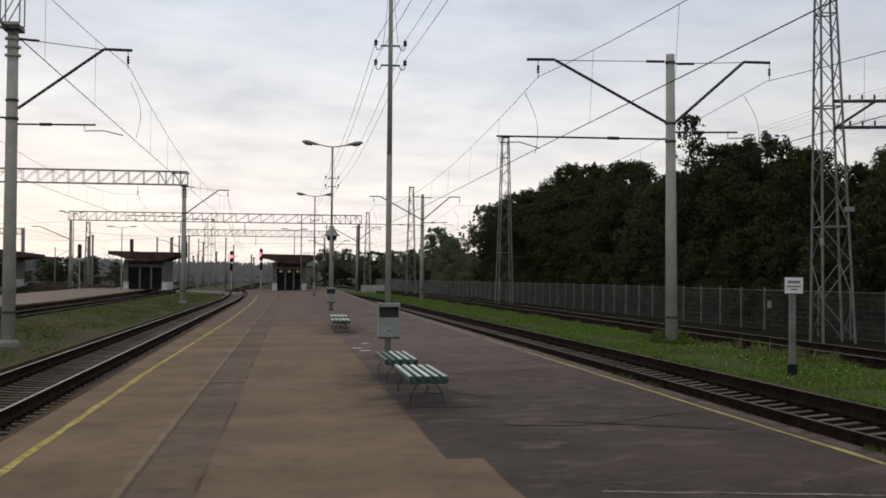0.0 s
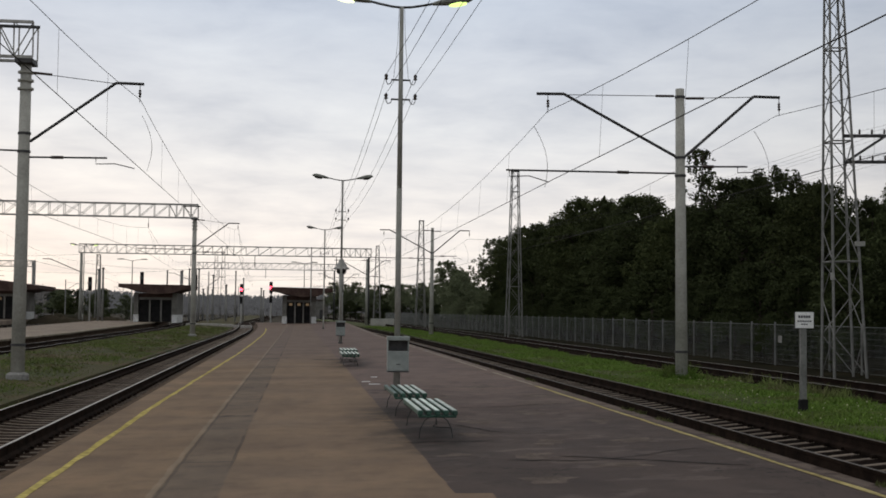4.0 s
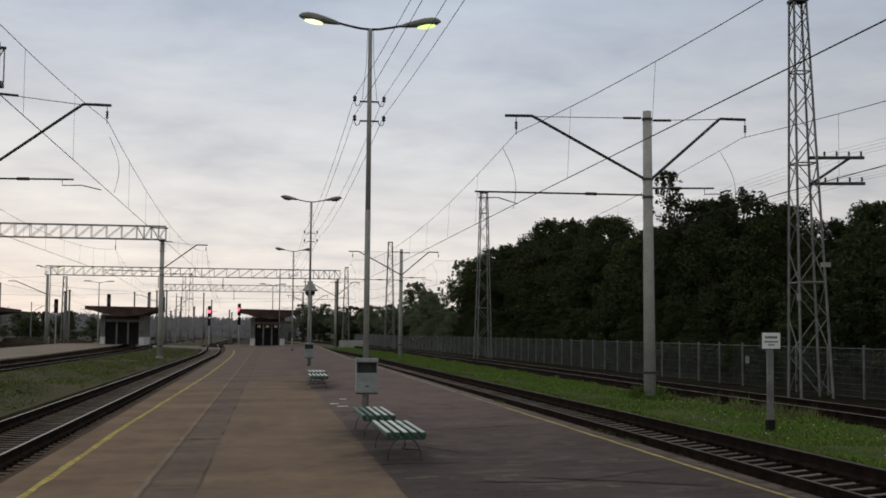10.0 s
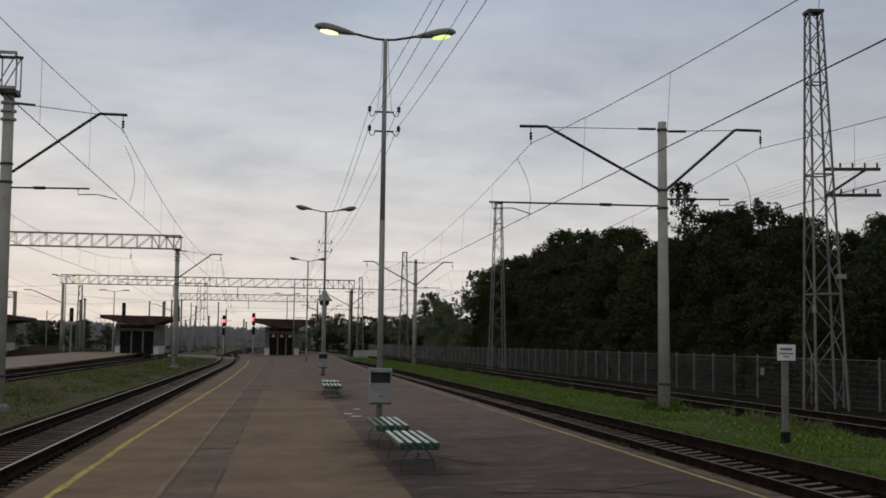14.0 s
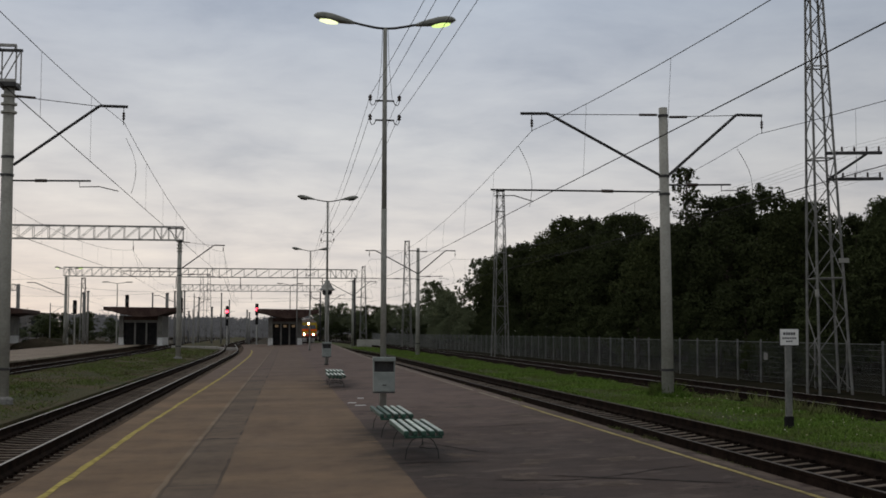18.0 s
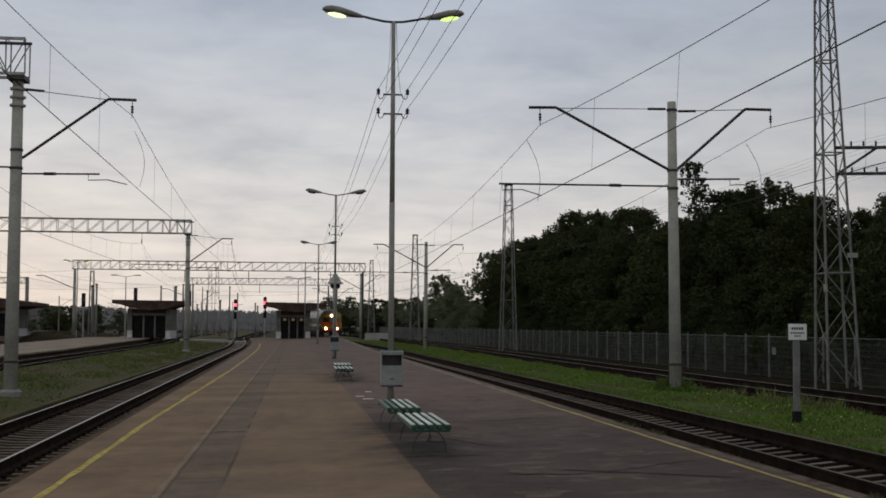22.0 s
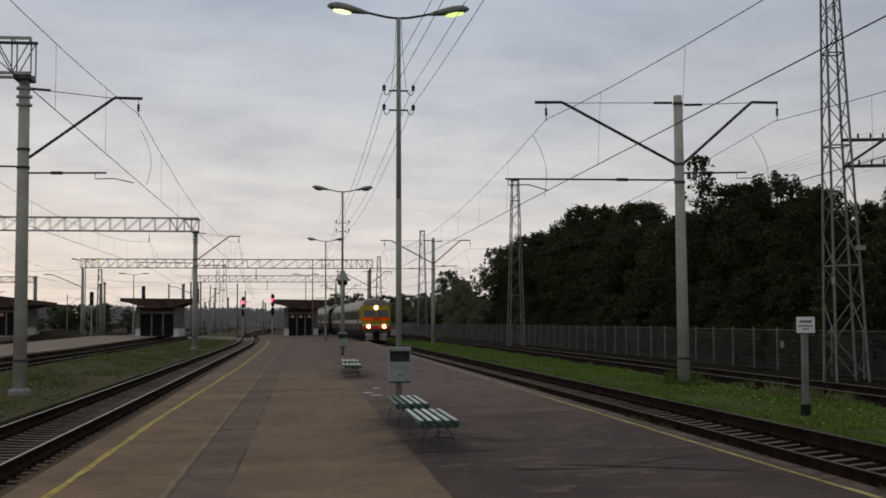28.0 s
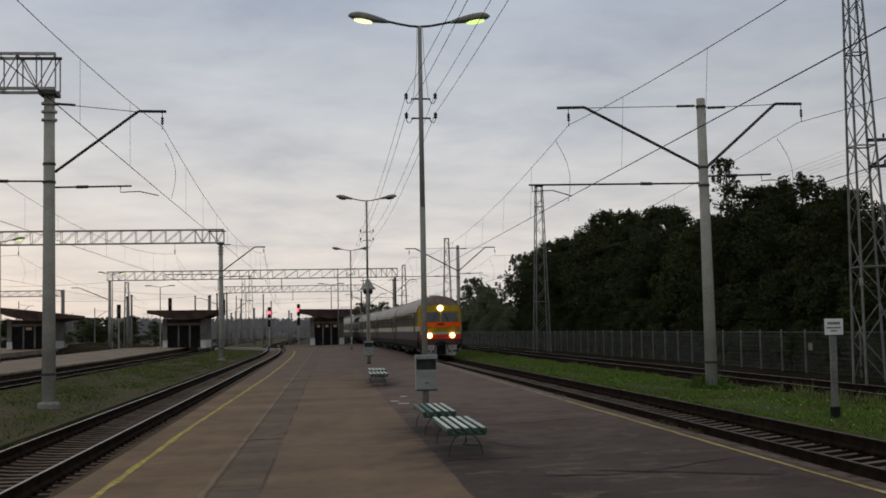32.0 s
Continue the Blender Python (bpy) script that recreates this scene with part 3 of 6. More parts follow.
painted_line("platform_line", left_line, -25, 146, 0.115, M_YELLOW, "worn yellow safety line painted along platform edge", 1)
painted_line("platform_line", lambda y: 6.30, -25, 33, 0.10, M_YELLOW_FADED, "worn yellow safety line painted along platform edge", 2)
painted_line("platform_line", lambda y: 6.32, 33, 150, 0.12, M_PALE, "faded pale safety line along platform edge", 3, 0.08)
lv_ = []
for k_ in range(13):
    lx_ = 3.0 + 0.26 * k_
    ly_ = 11.76 - 0.32 * (lx_ - 3.0) + 0.02 * math.sin(k_ * 1.9)
    lv_ += [(lx_, ly_ - 0.035, plat_z(lx_, ly_) + 0.006), (lx_, ly_ + 0.03 + 0.012 * math.sin(k_ * 2.7), plat_z(lx_, ly_) + 0.006)]
tagged(raw("platform_line", lv_, [(2 * k_, 2 * k_ + 2, 2 * k_ + 3, 2 * k_ + 1) for k_ in range(12)], M_PALE), "faded pale line painted across the dark asphalt", "line marking", kind="structure")


# worn patches and cracks of the asphalt
M_WORN = surf("worn_pale_asphalt", (0.085, 0.064, 0.052), (0.150, 0.116, 0.096), 3.0, 0.9, 0.2, fine=25, stain=0.4, space="World")
M_TAR = surf("dark_tar", (0.016, 0.012, 0.011), (0.036, 0.027, 0.024), 4.0, 0.85, 0.2, fine=25, stain=0.4, space="World")
rc = random.Random(21)


def asphalt_patch(x, y, wx, wy, material, label, up=0.003):
    """A thin ragged patch lying on the platform."""
    n = 22
    ph = [rc.uniform(0, 6.28) for _ in range(4)]
    v = [(x, y, plat_z(x, y) + up)]
    for k in range(n):
        a = 2 * math.pi * k / n
        r = 1 + 0.25 * math.sin(2 * a + ph[0]) + 0.2 * math.sin(3 * a + ph[1]) + 0.14 * math.sin(7 * a + ph[2]) + rc.uniform(-0.14, 0.14)
        px_, py_ = x + wx / 2 * r * math.cos(a), y + wy / 2 * r * math.sin(a)
        v.append((px_, py_, plat_z(px_, py_) + up))
    f = [(0, 1 + k, 1 + (k + 1) % n) for k in range(n)]
    return tagged(raw("asphalt_patch", v, f, material), label, "asphalt patch", "asphalt patches", kind="structure")


def asphalt_crack(x0, y0, x1, y1, width, wander=0.08):
    """A ragged crack from point to point."""
    n = max(6, int(math.hypot(x1 - x0, y1 - y0) / 0.12))
    d = Vector((x1 - x0, y1 - y0, 0)).normalized()
    o = Vector((-d.y, d.x, 0))
    v, f, w = [], [], 0.0
    for i in range(n + 1):
        t = i / n
        w = 0.8 * w + rc.uniform(-wander, wander) * 0.6
        c = Vector((x0 + (x1 - x0) * t, y0 + (y1 - y0) * t, 0)) + o * w
        hw = width * 0.5 * rc.uniform(0.3, 1.5) * min(1.0, 6 * t + 0.15, 6 * (1 - t) + 0.15)
        for s in (-1, 1):
            p = c + o * s * hw
            v.append((p.x, p.y, plat_z(p.x, p.y) + 0.005))
        if i:
            f.append((2 * i - 2, 2 * i - 1, 2 * i + 1, 2 * i))
    return tagged(raw("asphalt_crack", v, f, M_TAR), "ragged dark crack in the platform asphalt", "crack", "asphalt cracks", kind="structure")


for px0, py0, wx, wy in ((5.25, 19.25, 0.55, 0.75), (3.91, 19.25, 0.45, 0.8), (3.35, 17.5, 0.55, 0.7), (3.33, 22.9, 0.5, 1.0), (5.3, 27.0, 0.9, 1.1), (3.06, 15.1, 0.8, 0.5),
                         (5.75, 29.3, 0.8, 1.2), (5.5, 22.5, 0.35, 0.8), (4.6, 24.6, 0.5, 0.9), (4.3, 16.3, 0.9, 0.4), (2.95, 20.6, 0.5, 0.6), (4.9, 33.0, 0.7, 1.4), (3.4, 29.5, 0.5, 1.1), (2.3, 17.9, 0.5, 0.35)):
    asphalt_patch(px0, py0, wx, wy, M_WORN, "pale worn patch in the dark asphalt")
for a in ((1.75, 19.72, 3.1, 19.5, 0.14), (2.9, 17.1, 4.1, 16.85, 0.10), (3.66, 17.5, 5.86, 15.84, 0.09), (1.75, 31.5, 2.4, 31.2, 0.16), (4.1, 16.9, 6.0, 18.0, 0.05), (2.6, 23.4, 3.6, 20.6, 0.07),
          (-1.45, 25.6, -0.8, 25.5, 0.14), (0.6, 53.0, 2.4, 53.3, 0.3), (-1.6, 54.5, -0.2, 55.2, 0.3), (3.2, 26.0, 5.9, 26.8, 0.07)):
    asphalt_crack(*a)


# ---- tracks ----
def rail_mesh(name, axis, half, top, ys, off, parent, crown=None):
    prof = [(-0.066, -0.235), (0.066, -0.235), (0.066, -0.19), (0.012, -0.15), (0.012, -0.045), (0.036, -0.035), (0.036, -0.004), (-0.036, -0.004), (-0.036, -0.035), (-0.012, -0.045), (-0.012, -0.15), (-0.066, -0.19)]
    v, f = [], []
    n = len(prof)
    for y in ys:
        v += [(axis + half + off(y) + a, y, top(y) + b) for a, b in prof]
    for j in range(len(ys) - 1):
        for i in range(n):
            f.append((j * n + i, j * n + (i + 1) % n, (j + 1) * n + (i + 1) % n, (j + 1) * n + i))
    rail = raw("rail", v, f, M_RAIL, parent)
    v, f = [], []
    for j, y in enumerate(ys):
        x = axis + half + off(y)
        v += [(x - 0.026, y, top(y)), (x + 0.026, y, top(y))]
        if j:
            f.append((2 * j - 2, 2 * j - 1, 2 * j + 1, 2 * j))
    raw("running_surface", v, f, crown or M_RAILTOP, rail, "worn top of the rail")
    return rail


def top_l(y):
    return TOP_L


def top_r(y):
    return TOP_R - 0.0015 * min(110.0, max(0.0, y - 30.0))


def sleeper_mesh():
    bm = bmesh.new()
    dip = ((-1.35, 0.0), (-0.72, 0.0), (-0.5, -0.022), (-0.25, -0.046), (0.25, -0.046), (0.5, -0.022), (0.72, 0.0), (1.35, 0.0))
    w = 0.072
    rings = [[bm.verts.new((x, y, zz)) for y, zz in ((-w, -0.2), (w, -0.2), (w * 0.6, z), (-w * 0.6, z))] for x, z in dip]
    for p, q in zip(rings, rings[1:]):
        for i in range(4):
            bm.faces.new((p[i], p[(i + 1) % 4], q[(i + 1) % 4], q[i]))
    bm.faces.new(rings[0][::-1])
    bm.faces.new(rings[-1])
    n0 = len(bm.faces)
    for x in (-0.79, 0.79):
        for s in (-1, 1):
            box(bm, x + s * 0.105 - 0.035, x + s * 0.105 + 0.035, -0.05, 0.05, -0.01, 0.04)
    bm.faces.ensure_lookup_table()
    for fc in bm.faces[n0:]:
        fc.material_index = 1
    me = bpy.data.meshes.new("sleeper")
    bm.to_mesh(me)
    bm.free()
    me.materials.append(M_SLEEPER)
    me.materials.append(M_RAIL)
    return me


SLEEPER = sleeper_mesh()
ys_rail = [-30] + list(range(0, 110, 10)) + list(range(110, 262, 6)) + [300, 350, 420]


def track(axis, top, off, sleepers, label, crown=None, stone=None):
    tr = thing("railway_track", Matrix(), label, "railway track", "tracks", kind="structure")
    for h in (-0.79, 0.79):
        rail_mesh("rail", axis, h, top, ys_rail, off, tr, crown)
    bed = strip("ballast", axis - 1.75, axis + 1.75, ys_rail, lambda x, y: top(y) - 0.240 - 0.046 * max(0.0, 1 - ((x - axis) / 0.75) ** 2), stone or M_BALLAST, off, 0.25, 14)
    bed.parent = tr
    bed["label"] = "dark ballast bed"
    back = 60 if sleepers else 0
    for i in range(sleepers + back):
        y = 8.0 + 0.545 * (i - back)
        s = share("sleeper", SLEEPER, tr, pose(axis + off(y) + random.uniform(-0.02, 0.02), y, top(y) - 0.228 + random.uniform(-0.003, 0.003), 0, 0, random.uniform(-0.6, 0.6)))
    return tr


track(AX_L, top_l, bend, 290, "single railway track with dark rails on concrete sleepers")
track(AX_R, top_r, bend_r, 290, "railway track with dark rails beside the asphalt platform edge", M_RAILDULL, M_BALLAST_DARK)
track(AX_L2, lambda y: 0.0, bend, 60, "second railway track beyond the grass strip")
track(AX_R2, lambda y: 0.34, bend_r, 150, "outer railway track along the wire fence", None, M_BALLAST_DARK)
track(-29.5, lambda y: 0.0, bend, 0, "far railway track behind the second platform")

# brown dirt between the sleeper ends and the platform edge
M_DIRT = surf("trodden_dirt", (0.075, 0.050, 0.033), (0.120, 0.082, 0.054), 1.5, 0.95, 0.4, fine=12, stain=0.5, space="World")
rs = random.Random(4)
v_, f_ = [], []
y_ = 6.0
while y_ < 178:
    x_ = -4.10 + rs.uniform(-0.07, 0.07)
    o_ = bend(y_)
    v_ += [(x_ + o_, y_, -0.262), (x_ + 0.12 + o_, y_, -0.215 + rs.uniform(-0.01, 0.01)), (-3.70 + o_, y_, -0.125), (-3.66 + o_, y_, -0.3)]
    y_ += 0.14 + 0.004 * y_
for k_ in range(len(v_) // 4 - 1):
    for q_ in range(3):
        f_.append((4 * k_ + q_, 4 * k_ + q_ + 1, 4 * k_ + q_ + 5, 4 * k_ + q_ + 4))
tagged(raw("dirt_shoulder", v_, f_, M_DIRT), "brown trodden dirt beside the platform edge", "dirt", kind="structure")

# turf strips
strip("grass_verge", -11.9, -6.6, ys_long, lambda x, y: -0.14 + 0.05 * max(0.0, -x - 7.0), M_DIRTGRASS, bend, 0.4, 4)
tagged(bpy.data.objects["grass_verge"], "patchy dry grass strip between two tracks", "grass", kind="structure")
gr2 = strip("grass_verge", 9.05, 12.75, [y for y in ys_long if y <= 260], lambda x, y: 0.17 + 0.02 * math.sin(x * 2), M_GRASSBED, bend_r, 0.4, 4)
tagged(gr2, "green grass strip between two tracks", "grass", kind="structure")
gr3 = strip("soil_verge", 16.05, 60, [-30, 40, 110, 180, 260, 420], lambda x, y: 0.12, M_SOIL, lambda y: 0.0, 0.4, 4)
tagged(gr3, "dark bare soil below the trees behind the fence", "soil", kind="structure")


def blades(name, x0, x1, y0, y1, count, z, hgt, mat, off, label, seed, keep=None):
    rng = np.random.default_rng(seed)
    u = rng.random(count)
    y = y0 * (y1 / y0) ** u
    x = rng.uniform(x0, x1, count)
    if keep is not None:
        k = keep(x, y)
        x, y = x[k], y[k]
    c = len(x)
    a = rng.uniform(0, math.pi, c)
    h = hgt * rng.uniform(0.35, 1.15, c) * (0.6 + 0.8 * (np.sin(x * 1.7 + 3) * np.sin(y * 0.6) > 0.1))
    w = 0.0055 + 0.0005 * y
    lean = rng.normal(0, 0.6, (c, 2)) * h[:, None]
    o = np.array([off(float(t)) for t in y])
    zz = np.array([z(float(p), float(q)) for p, q in zip(x, y)])
    x = x + o
    v = np.empty((c, 3, 3))
    v[:, 0] = np.stack([x - np.cos(a) * w, y - np.sin(a) * w, zz], 1)
    v[:, 1] = np.stack([x + np.cos(a) * w, y + np.sin(a) * w, zz], 1)
    v[:, 2] = np.stack([x + lean[:, 0], y + lean[:, 1], zz + h], 1)
    ob = raw(name, v.reshape(-1, 3).tolist(), np.arange(3 * c).reshape(-1, 3).tolist(), mat)
    return tagged(ob, label, "grass", kind="stuff")


blades("grass", 9.1, 12.7, 14, 150, 90000, lambda x, y: 0.17, 0.062, M_BLADE, bend_r, "green uncut grass between the tracks", 3)
blades("grass", -11.8, -6.8, 24, 150, 45000, lambda x, y: -0.14 + 0.05 * max(0.0, -x - 7.0), 0.07, M_BLADE_DRY, bend, "short patchy grass between the tracks", 4, lambda x, y: np.sin(x * 0.9 + 1.0) * np.sin(y * 0.23) + 0.35 * np.sin(x * 2.3 + y * 0.7) + np.random.default_rng(8).normal(0, 0.5, len(x)) > np.interp(y, [24, 45, 70], [0.35, 0.0, -0.5]))


blades("weeds", -7.0, -6.3, 16, 120, 9000, lambda x, y: -0.27, 0.10, M_BLADE_DRY, bend, "ragged weeds along the ballast edge", 14, lambda x, y: np.sin(y * 0.9) + np.sin(y * 2.3 + x) + 1.8 * (-6.4 - x) > -0.3)
blades("weeds", 12.5, 13.35, 16, 120, 9000, lambda x, y: 0.10, 0.12, M_BLADE, bend_r, "ragged weeds along the outer track", 15, lambda x, y: np.sin(y * 0.8) + np.sin(y * 1.9 + x) + 1.8 * (12.9 - x) > -0.2)
blades("weeds", 11.2, 12.0, 36.2, 38.0, 900, lambda x, y: 0.17, 0.3, M_BLADE, bend_r, "tall weeds round the foot of the mast", 16)


blades("weeds", 6.58, 6.72, 13, 46, 2600, lambda x, y: 0.15, 0.07, M_BLADE_DRY, lambda y: 0.0, "tufts of weeds along the platform edge", 17, lambda x, y: np.sin(y * 1.1) + np.sin(y * 2.9) + 0.6 * np.sin(y * 0.37) > 0.5)
blades("weeds", 12.0, 13.3, 28, 37, 2200, lambda x, y: 0.14, 0.24, M_BLADE_DRY, bend_r, "dry tall weeds beside the outer track", 18, lambda x, y: np.sin(y * 0.9 + x) + np.sin(y * 2.1) > 0.2)


def flowers():
    rng = random.Random(9)
    bm = bmesh.new()
    for i in range(130):
        x, y = rng.uniform(9.9, 12.6), 15 + 22 * rng.random() ** 1.7
        x = x + 0.5 * math.sin(y * 1.3)
        x = min(12.5, max(9.2, x))
        z = 0.17 + rng.uniform(0.03, 0.08)
        rod(bm, (x, y, 0.16), (x, y, z), 0.0012, n=3, caps=False)
        r = rng.uniform(0.010, 0.024)
        lathe(bm, [(0.004, z - r * 0.5), (r, z), (0.004, z + r * 0.6)], 5, (x, y, 0))
    return tagged(part("wildflowers", bm, M_FLOWER), "small white wildflowers scattered in the grass", "flowers", kind="stuff")


flowers()


# ---- street lamps, loudspeaker post, benches ----
def street_lamp(x, y, box_on=True, lines=True, lit=True, h=10.0, label="tall grey steel lamp post with two arms and lit heads", z=None):
    z = plat_z(x, y) if z is None else z
    e = thing("street_lamp", pose(x, y, z), label, "street lamp", "platform lamps")
    bm = bmesh.new()
    rod(bm, (0, 0, 0), (0, 0, 1.3), 0.09 if box_on else 0.078, 0.088 if box_on else 0.077, 14)
    part("lower_tube", bm, M_GALV, e, "thicker lower tube", True)
    bm = bmesh.new()
    rod(bm, (0, 0, 1.3), (0, 0, 5.2), 0.076, 0.072, 12)
    rod(bm, (0, 0, 5.2), (0, 0, h - 0.05), 0.068, 0.052, 12)
    part("pole", bm, M_GALV, e, "", True)
    part("collar", lathe(bmesh.new(), [(0.10, 0), (0.13, 0.02), (0.13, 0.06), (0.09, 0.08)], 14), M_DARKSTEEL, e, "dark base collar")
    for s in (-1, 1):
        bm = bmesh.new()
        tube(bm, [(0, 0, h - 0.06), (s * 0.25, 0, h - 0.045), (s * 0.6, 0, h + 0.02), (s * 0.95, 0, h + 0.10)], 0.032, 8)
        part("arm", bm, M_DARKSTEEL, e, "curved dark arm", True)
        hd = bmesh.new()
        secs = [(0.80, 0.05, 0.045), (0.95, 0.09, 0.085), (1.15, 0.13, 0.12), (1.4, 0.17, 0.155), (1.62, 0.175, 0.15), (1.78, 0.13, 0.10), (1.86, 0.04, 0.03)]
        rings = []
        for d, w, hh in secs:
            zc = h + 0.06 + (d - 0.85) * 0.16
            rings.append([hd.verts.new((s * d, w * math.cos(a), zc + (hh if math.sin(a) > 0 else hh * 0.55) * math.sin(a))) for a in [2 * math.pi * k / 12 for k in range(12)]])
        for a, b in zip(rings, rings[1:]):
            for k in range(12):
                hd.faces.new((a[k], a[(k + 1) % 12], b[(k + 1) % 12], b[k]))
        hd.faces.new(rings[0][::-1])
        hd.faces.new(rings[-1])
        shell = part("lamp_head", hd, M_LAMPSHELL, e, "flat grey-green lamp housing", True)
        lens = bmesh.new()
        rr = []
        for d, w, drop in ((1.24, 0.04, 0.075), (1.30, 0.10, 0.095), (1.42, 0.135, 0.115), (1.55, 0.135, 0.115), (1.66, 0.10, 0.095), (1.71, 0.04, 0.08)):
            zc = h + 0.06 + (d - 0.85) * 0.16
            rr.append([lens.verts.new((s * d, w * math.cos(a), zc - 0.03 - drop * abs(math.sin(a)))) for a in [math.pi * k / 6 for k in range(7)]])
        for a, b in zip(rr, rr[1:]):
            for k in range(6):
                lens.faces.new((a[k], a[k + 1], b[k + 1], b[k]))
        part("lens", lens, (M_LAMPLIT if s < 0 else M_LAMPGREEN) if lit else M_GLASS, shell, "glowing lamp lens" if lit else "unlit lamp lens", True)
    if lines:
        for zz in (7.52, 8.03):
            zz = zz + (h - 10)
            part("crossarm", B(-0.25, 0.25, -0.02, 0.02, zz - 0.02, zz + 0.02), M_DARKSTEEL, e)
            for s in (-1, 1):
                bm = bmesh.new()
                tube(bm, [(s * 0.22, 0, zz), (s * 0.27, 0, zz - 0.10), (s * 0.34, 0, zz - 0.12), (s * 0.38, 0, zz - 0.04), (s * 0.38, 0, zz + 0.04)], 0.012, 6)
                hook = part("hook", bm, M_DARKSTEEL, e)
                bm = bmesh.new()
                lathe(bm, [(0.03, 0), (0.055, 0.03), (0.03, 0.06), (0.055, 0.09), (0.035, 0.14), (0.01, 0.16)], 8, (s * 0.38, 0, zz))
                part("insulator", bm, M_INSUL, hook, "dark brown insulator")
        for s in (-1, 1):
            part("lead_cable", tube(bmesh.new(), [(s * 0.07, -0.06, h - 0.08), (s * 0.10, -0.07, h - 1.0), (s * 0.19, -0.03, h - 1.93)], 0.007, 4), M_WIRE, e, "thin lead from the head to the insulators")
    if box_on:
        for nm, mt, a, lb in (("cabinet", M_BOX, (-0.27, 0.27, -0.42, -0.09, 0.50, 1.0), "grey metal cabinet strapped to the pole"),):
            cab = part(nm, B(*a, bev=0.015), mt, e, lb)
        part("hood", B(-0.285, 0.285, -0.45, -0.09, 1.27, 1.38, bev=0.015), M_BOX, cab, "projecting hood")
        # dark steel tone puts the opening's shade into the back panel
        part("recess", B(-0.25, 0.25, -0.16, -0.10, 1.005, 1.265), M_DARKSTEEL, cab, "back panel of the open recess, its shade painted dark")
        for s in (-1, 1):
            part("cheek", B(s * 0.262 - 0.01, s * 0.262 + 0.01, -0.40, -0.09, 1.0, 1.27), M_BOX, cab)
        part("latch", B(-0.05, 0.05, -0.44, -0.415, 0.66, 0.685), M_DARKSTEEL, cab, "dark latch")
        part("base_rim", B(-0.275, 0.275, -0.425, -0.09, 0.47, 0.50), M_DARKSTEEL, cab, "dark lower rim")
    return e


LAMPS = [(2.62, 32.5), (2.75, 77.0), (2.85, 127.0)]
lamp_a = street_lamp(*LAMPS[0], lit=True)
street_lamp(*LAMPS[1], lit=False, label="tall grey steel lamp post with two unlit heads")
street_lamp(*LAMPS[2], box_on=False, lit=False, label="tall grey steel lamp post with two unlit heads")

street_lamp(-24.75, 100.0, box_on=False, lines=False, h=9.35, label="tall grey lamp post with lit heads on the second platform", z=0.12)
street_lamp(-27.8, 171.0, box_on=False, lines=False, h=10.3, label="yard lamp post with lit heads beside the gantry", z=-0.1)


def wire(name, pts, r, label, category="wire", n=4):
    bm = tube(bmesh.new(), pts, r, n)
    return tagged(part(name, bm, M_WIRE), label, category, "overhead wires")


def sag(p, q, s, n=14):
    p, q = Vector(p), Vector(q)
    return [p.lerp(q, i / n) - Vector((0, 0, 4 * s * (i / n) * (1 - i / n))) for i in range(n + 1)]


for sx, zz, back in ((-0.38, 8.07, 3.05), (-0.38, 7.56, 2.75), (0.38, 8.07, 3.2), (0.38, 7.56, 3.15)):
    stations = [(back - sx, -12.0)] + LAMPS
    pts = []
    for (ax, ay), (bx, by) in zip(stations, stations[1:]):
        za = plat_z(LAMPS[0][0], ay) if ay < 0 else plat_z(ax, ay)
        pts += sag((ax + sx, ay, za + zz + 0.1), (bx + sx, by, plat_z(bx, by) + zz + 0.1), 0.45)[(1 if pts else 0):]
    wire("power_line", pts, 0.0065, "thin overhead line strung between lamp posts")


def loudspeaker_post(x, y):
    z = plat_z(x, y)
    e = thing("loudspeaker_post", pose(x, y, z), "grey post topped by a hooded cluster of loudspeakers", "loudspeaker")
    bm = bmesh.new()
    rod(bm, (0, 0, 0), (0, 0, 3.1), 0.115, 0.115, 12)
    rod(bm, (0, 0, 3.1), (0, 0, 4.28), 0.15, 0.15, 12)
    part("post", bm, M_TRUSS, e, "", True)
    part("bracket", B(-0.17, 0.17, -0.17, 0.17, 4.26, 4.36), M_DARKSTEEL, e)
    part("hood", lathe(bmesh.new(), [(0.30, 4.50), (0.47, 4.52), (0.49, 4.56), (0.36, 4.70), (0.27, 4.86), (0.17, 4.97), (0.15, 5.12), (0.03, 5.16)], 16), M_TRUSS, e, "flared brown-grey hood")
    for k in range(4):
        a = math.pi / 4 + k * math.pi / 2
        d = Vector((math.cos(a), math.sin(a), -0.25))
        bm = rod(bmesh.new(), d * 0.05 + Vector((0, 0, 4.45)), d * 0.29 + Vector((0, 0, 4.45)), 0.05, 0.13, 12)
        part("horn", bm, M_DARKSTEEL, e, "dark loudspeaker horn")
    return e


loudspeaker_post(2.78, 77.45)


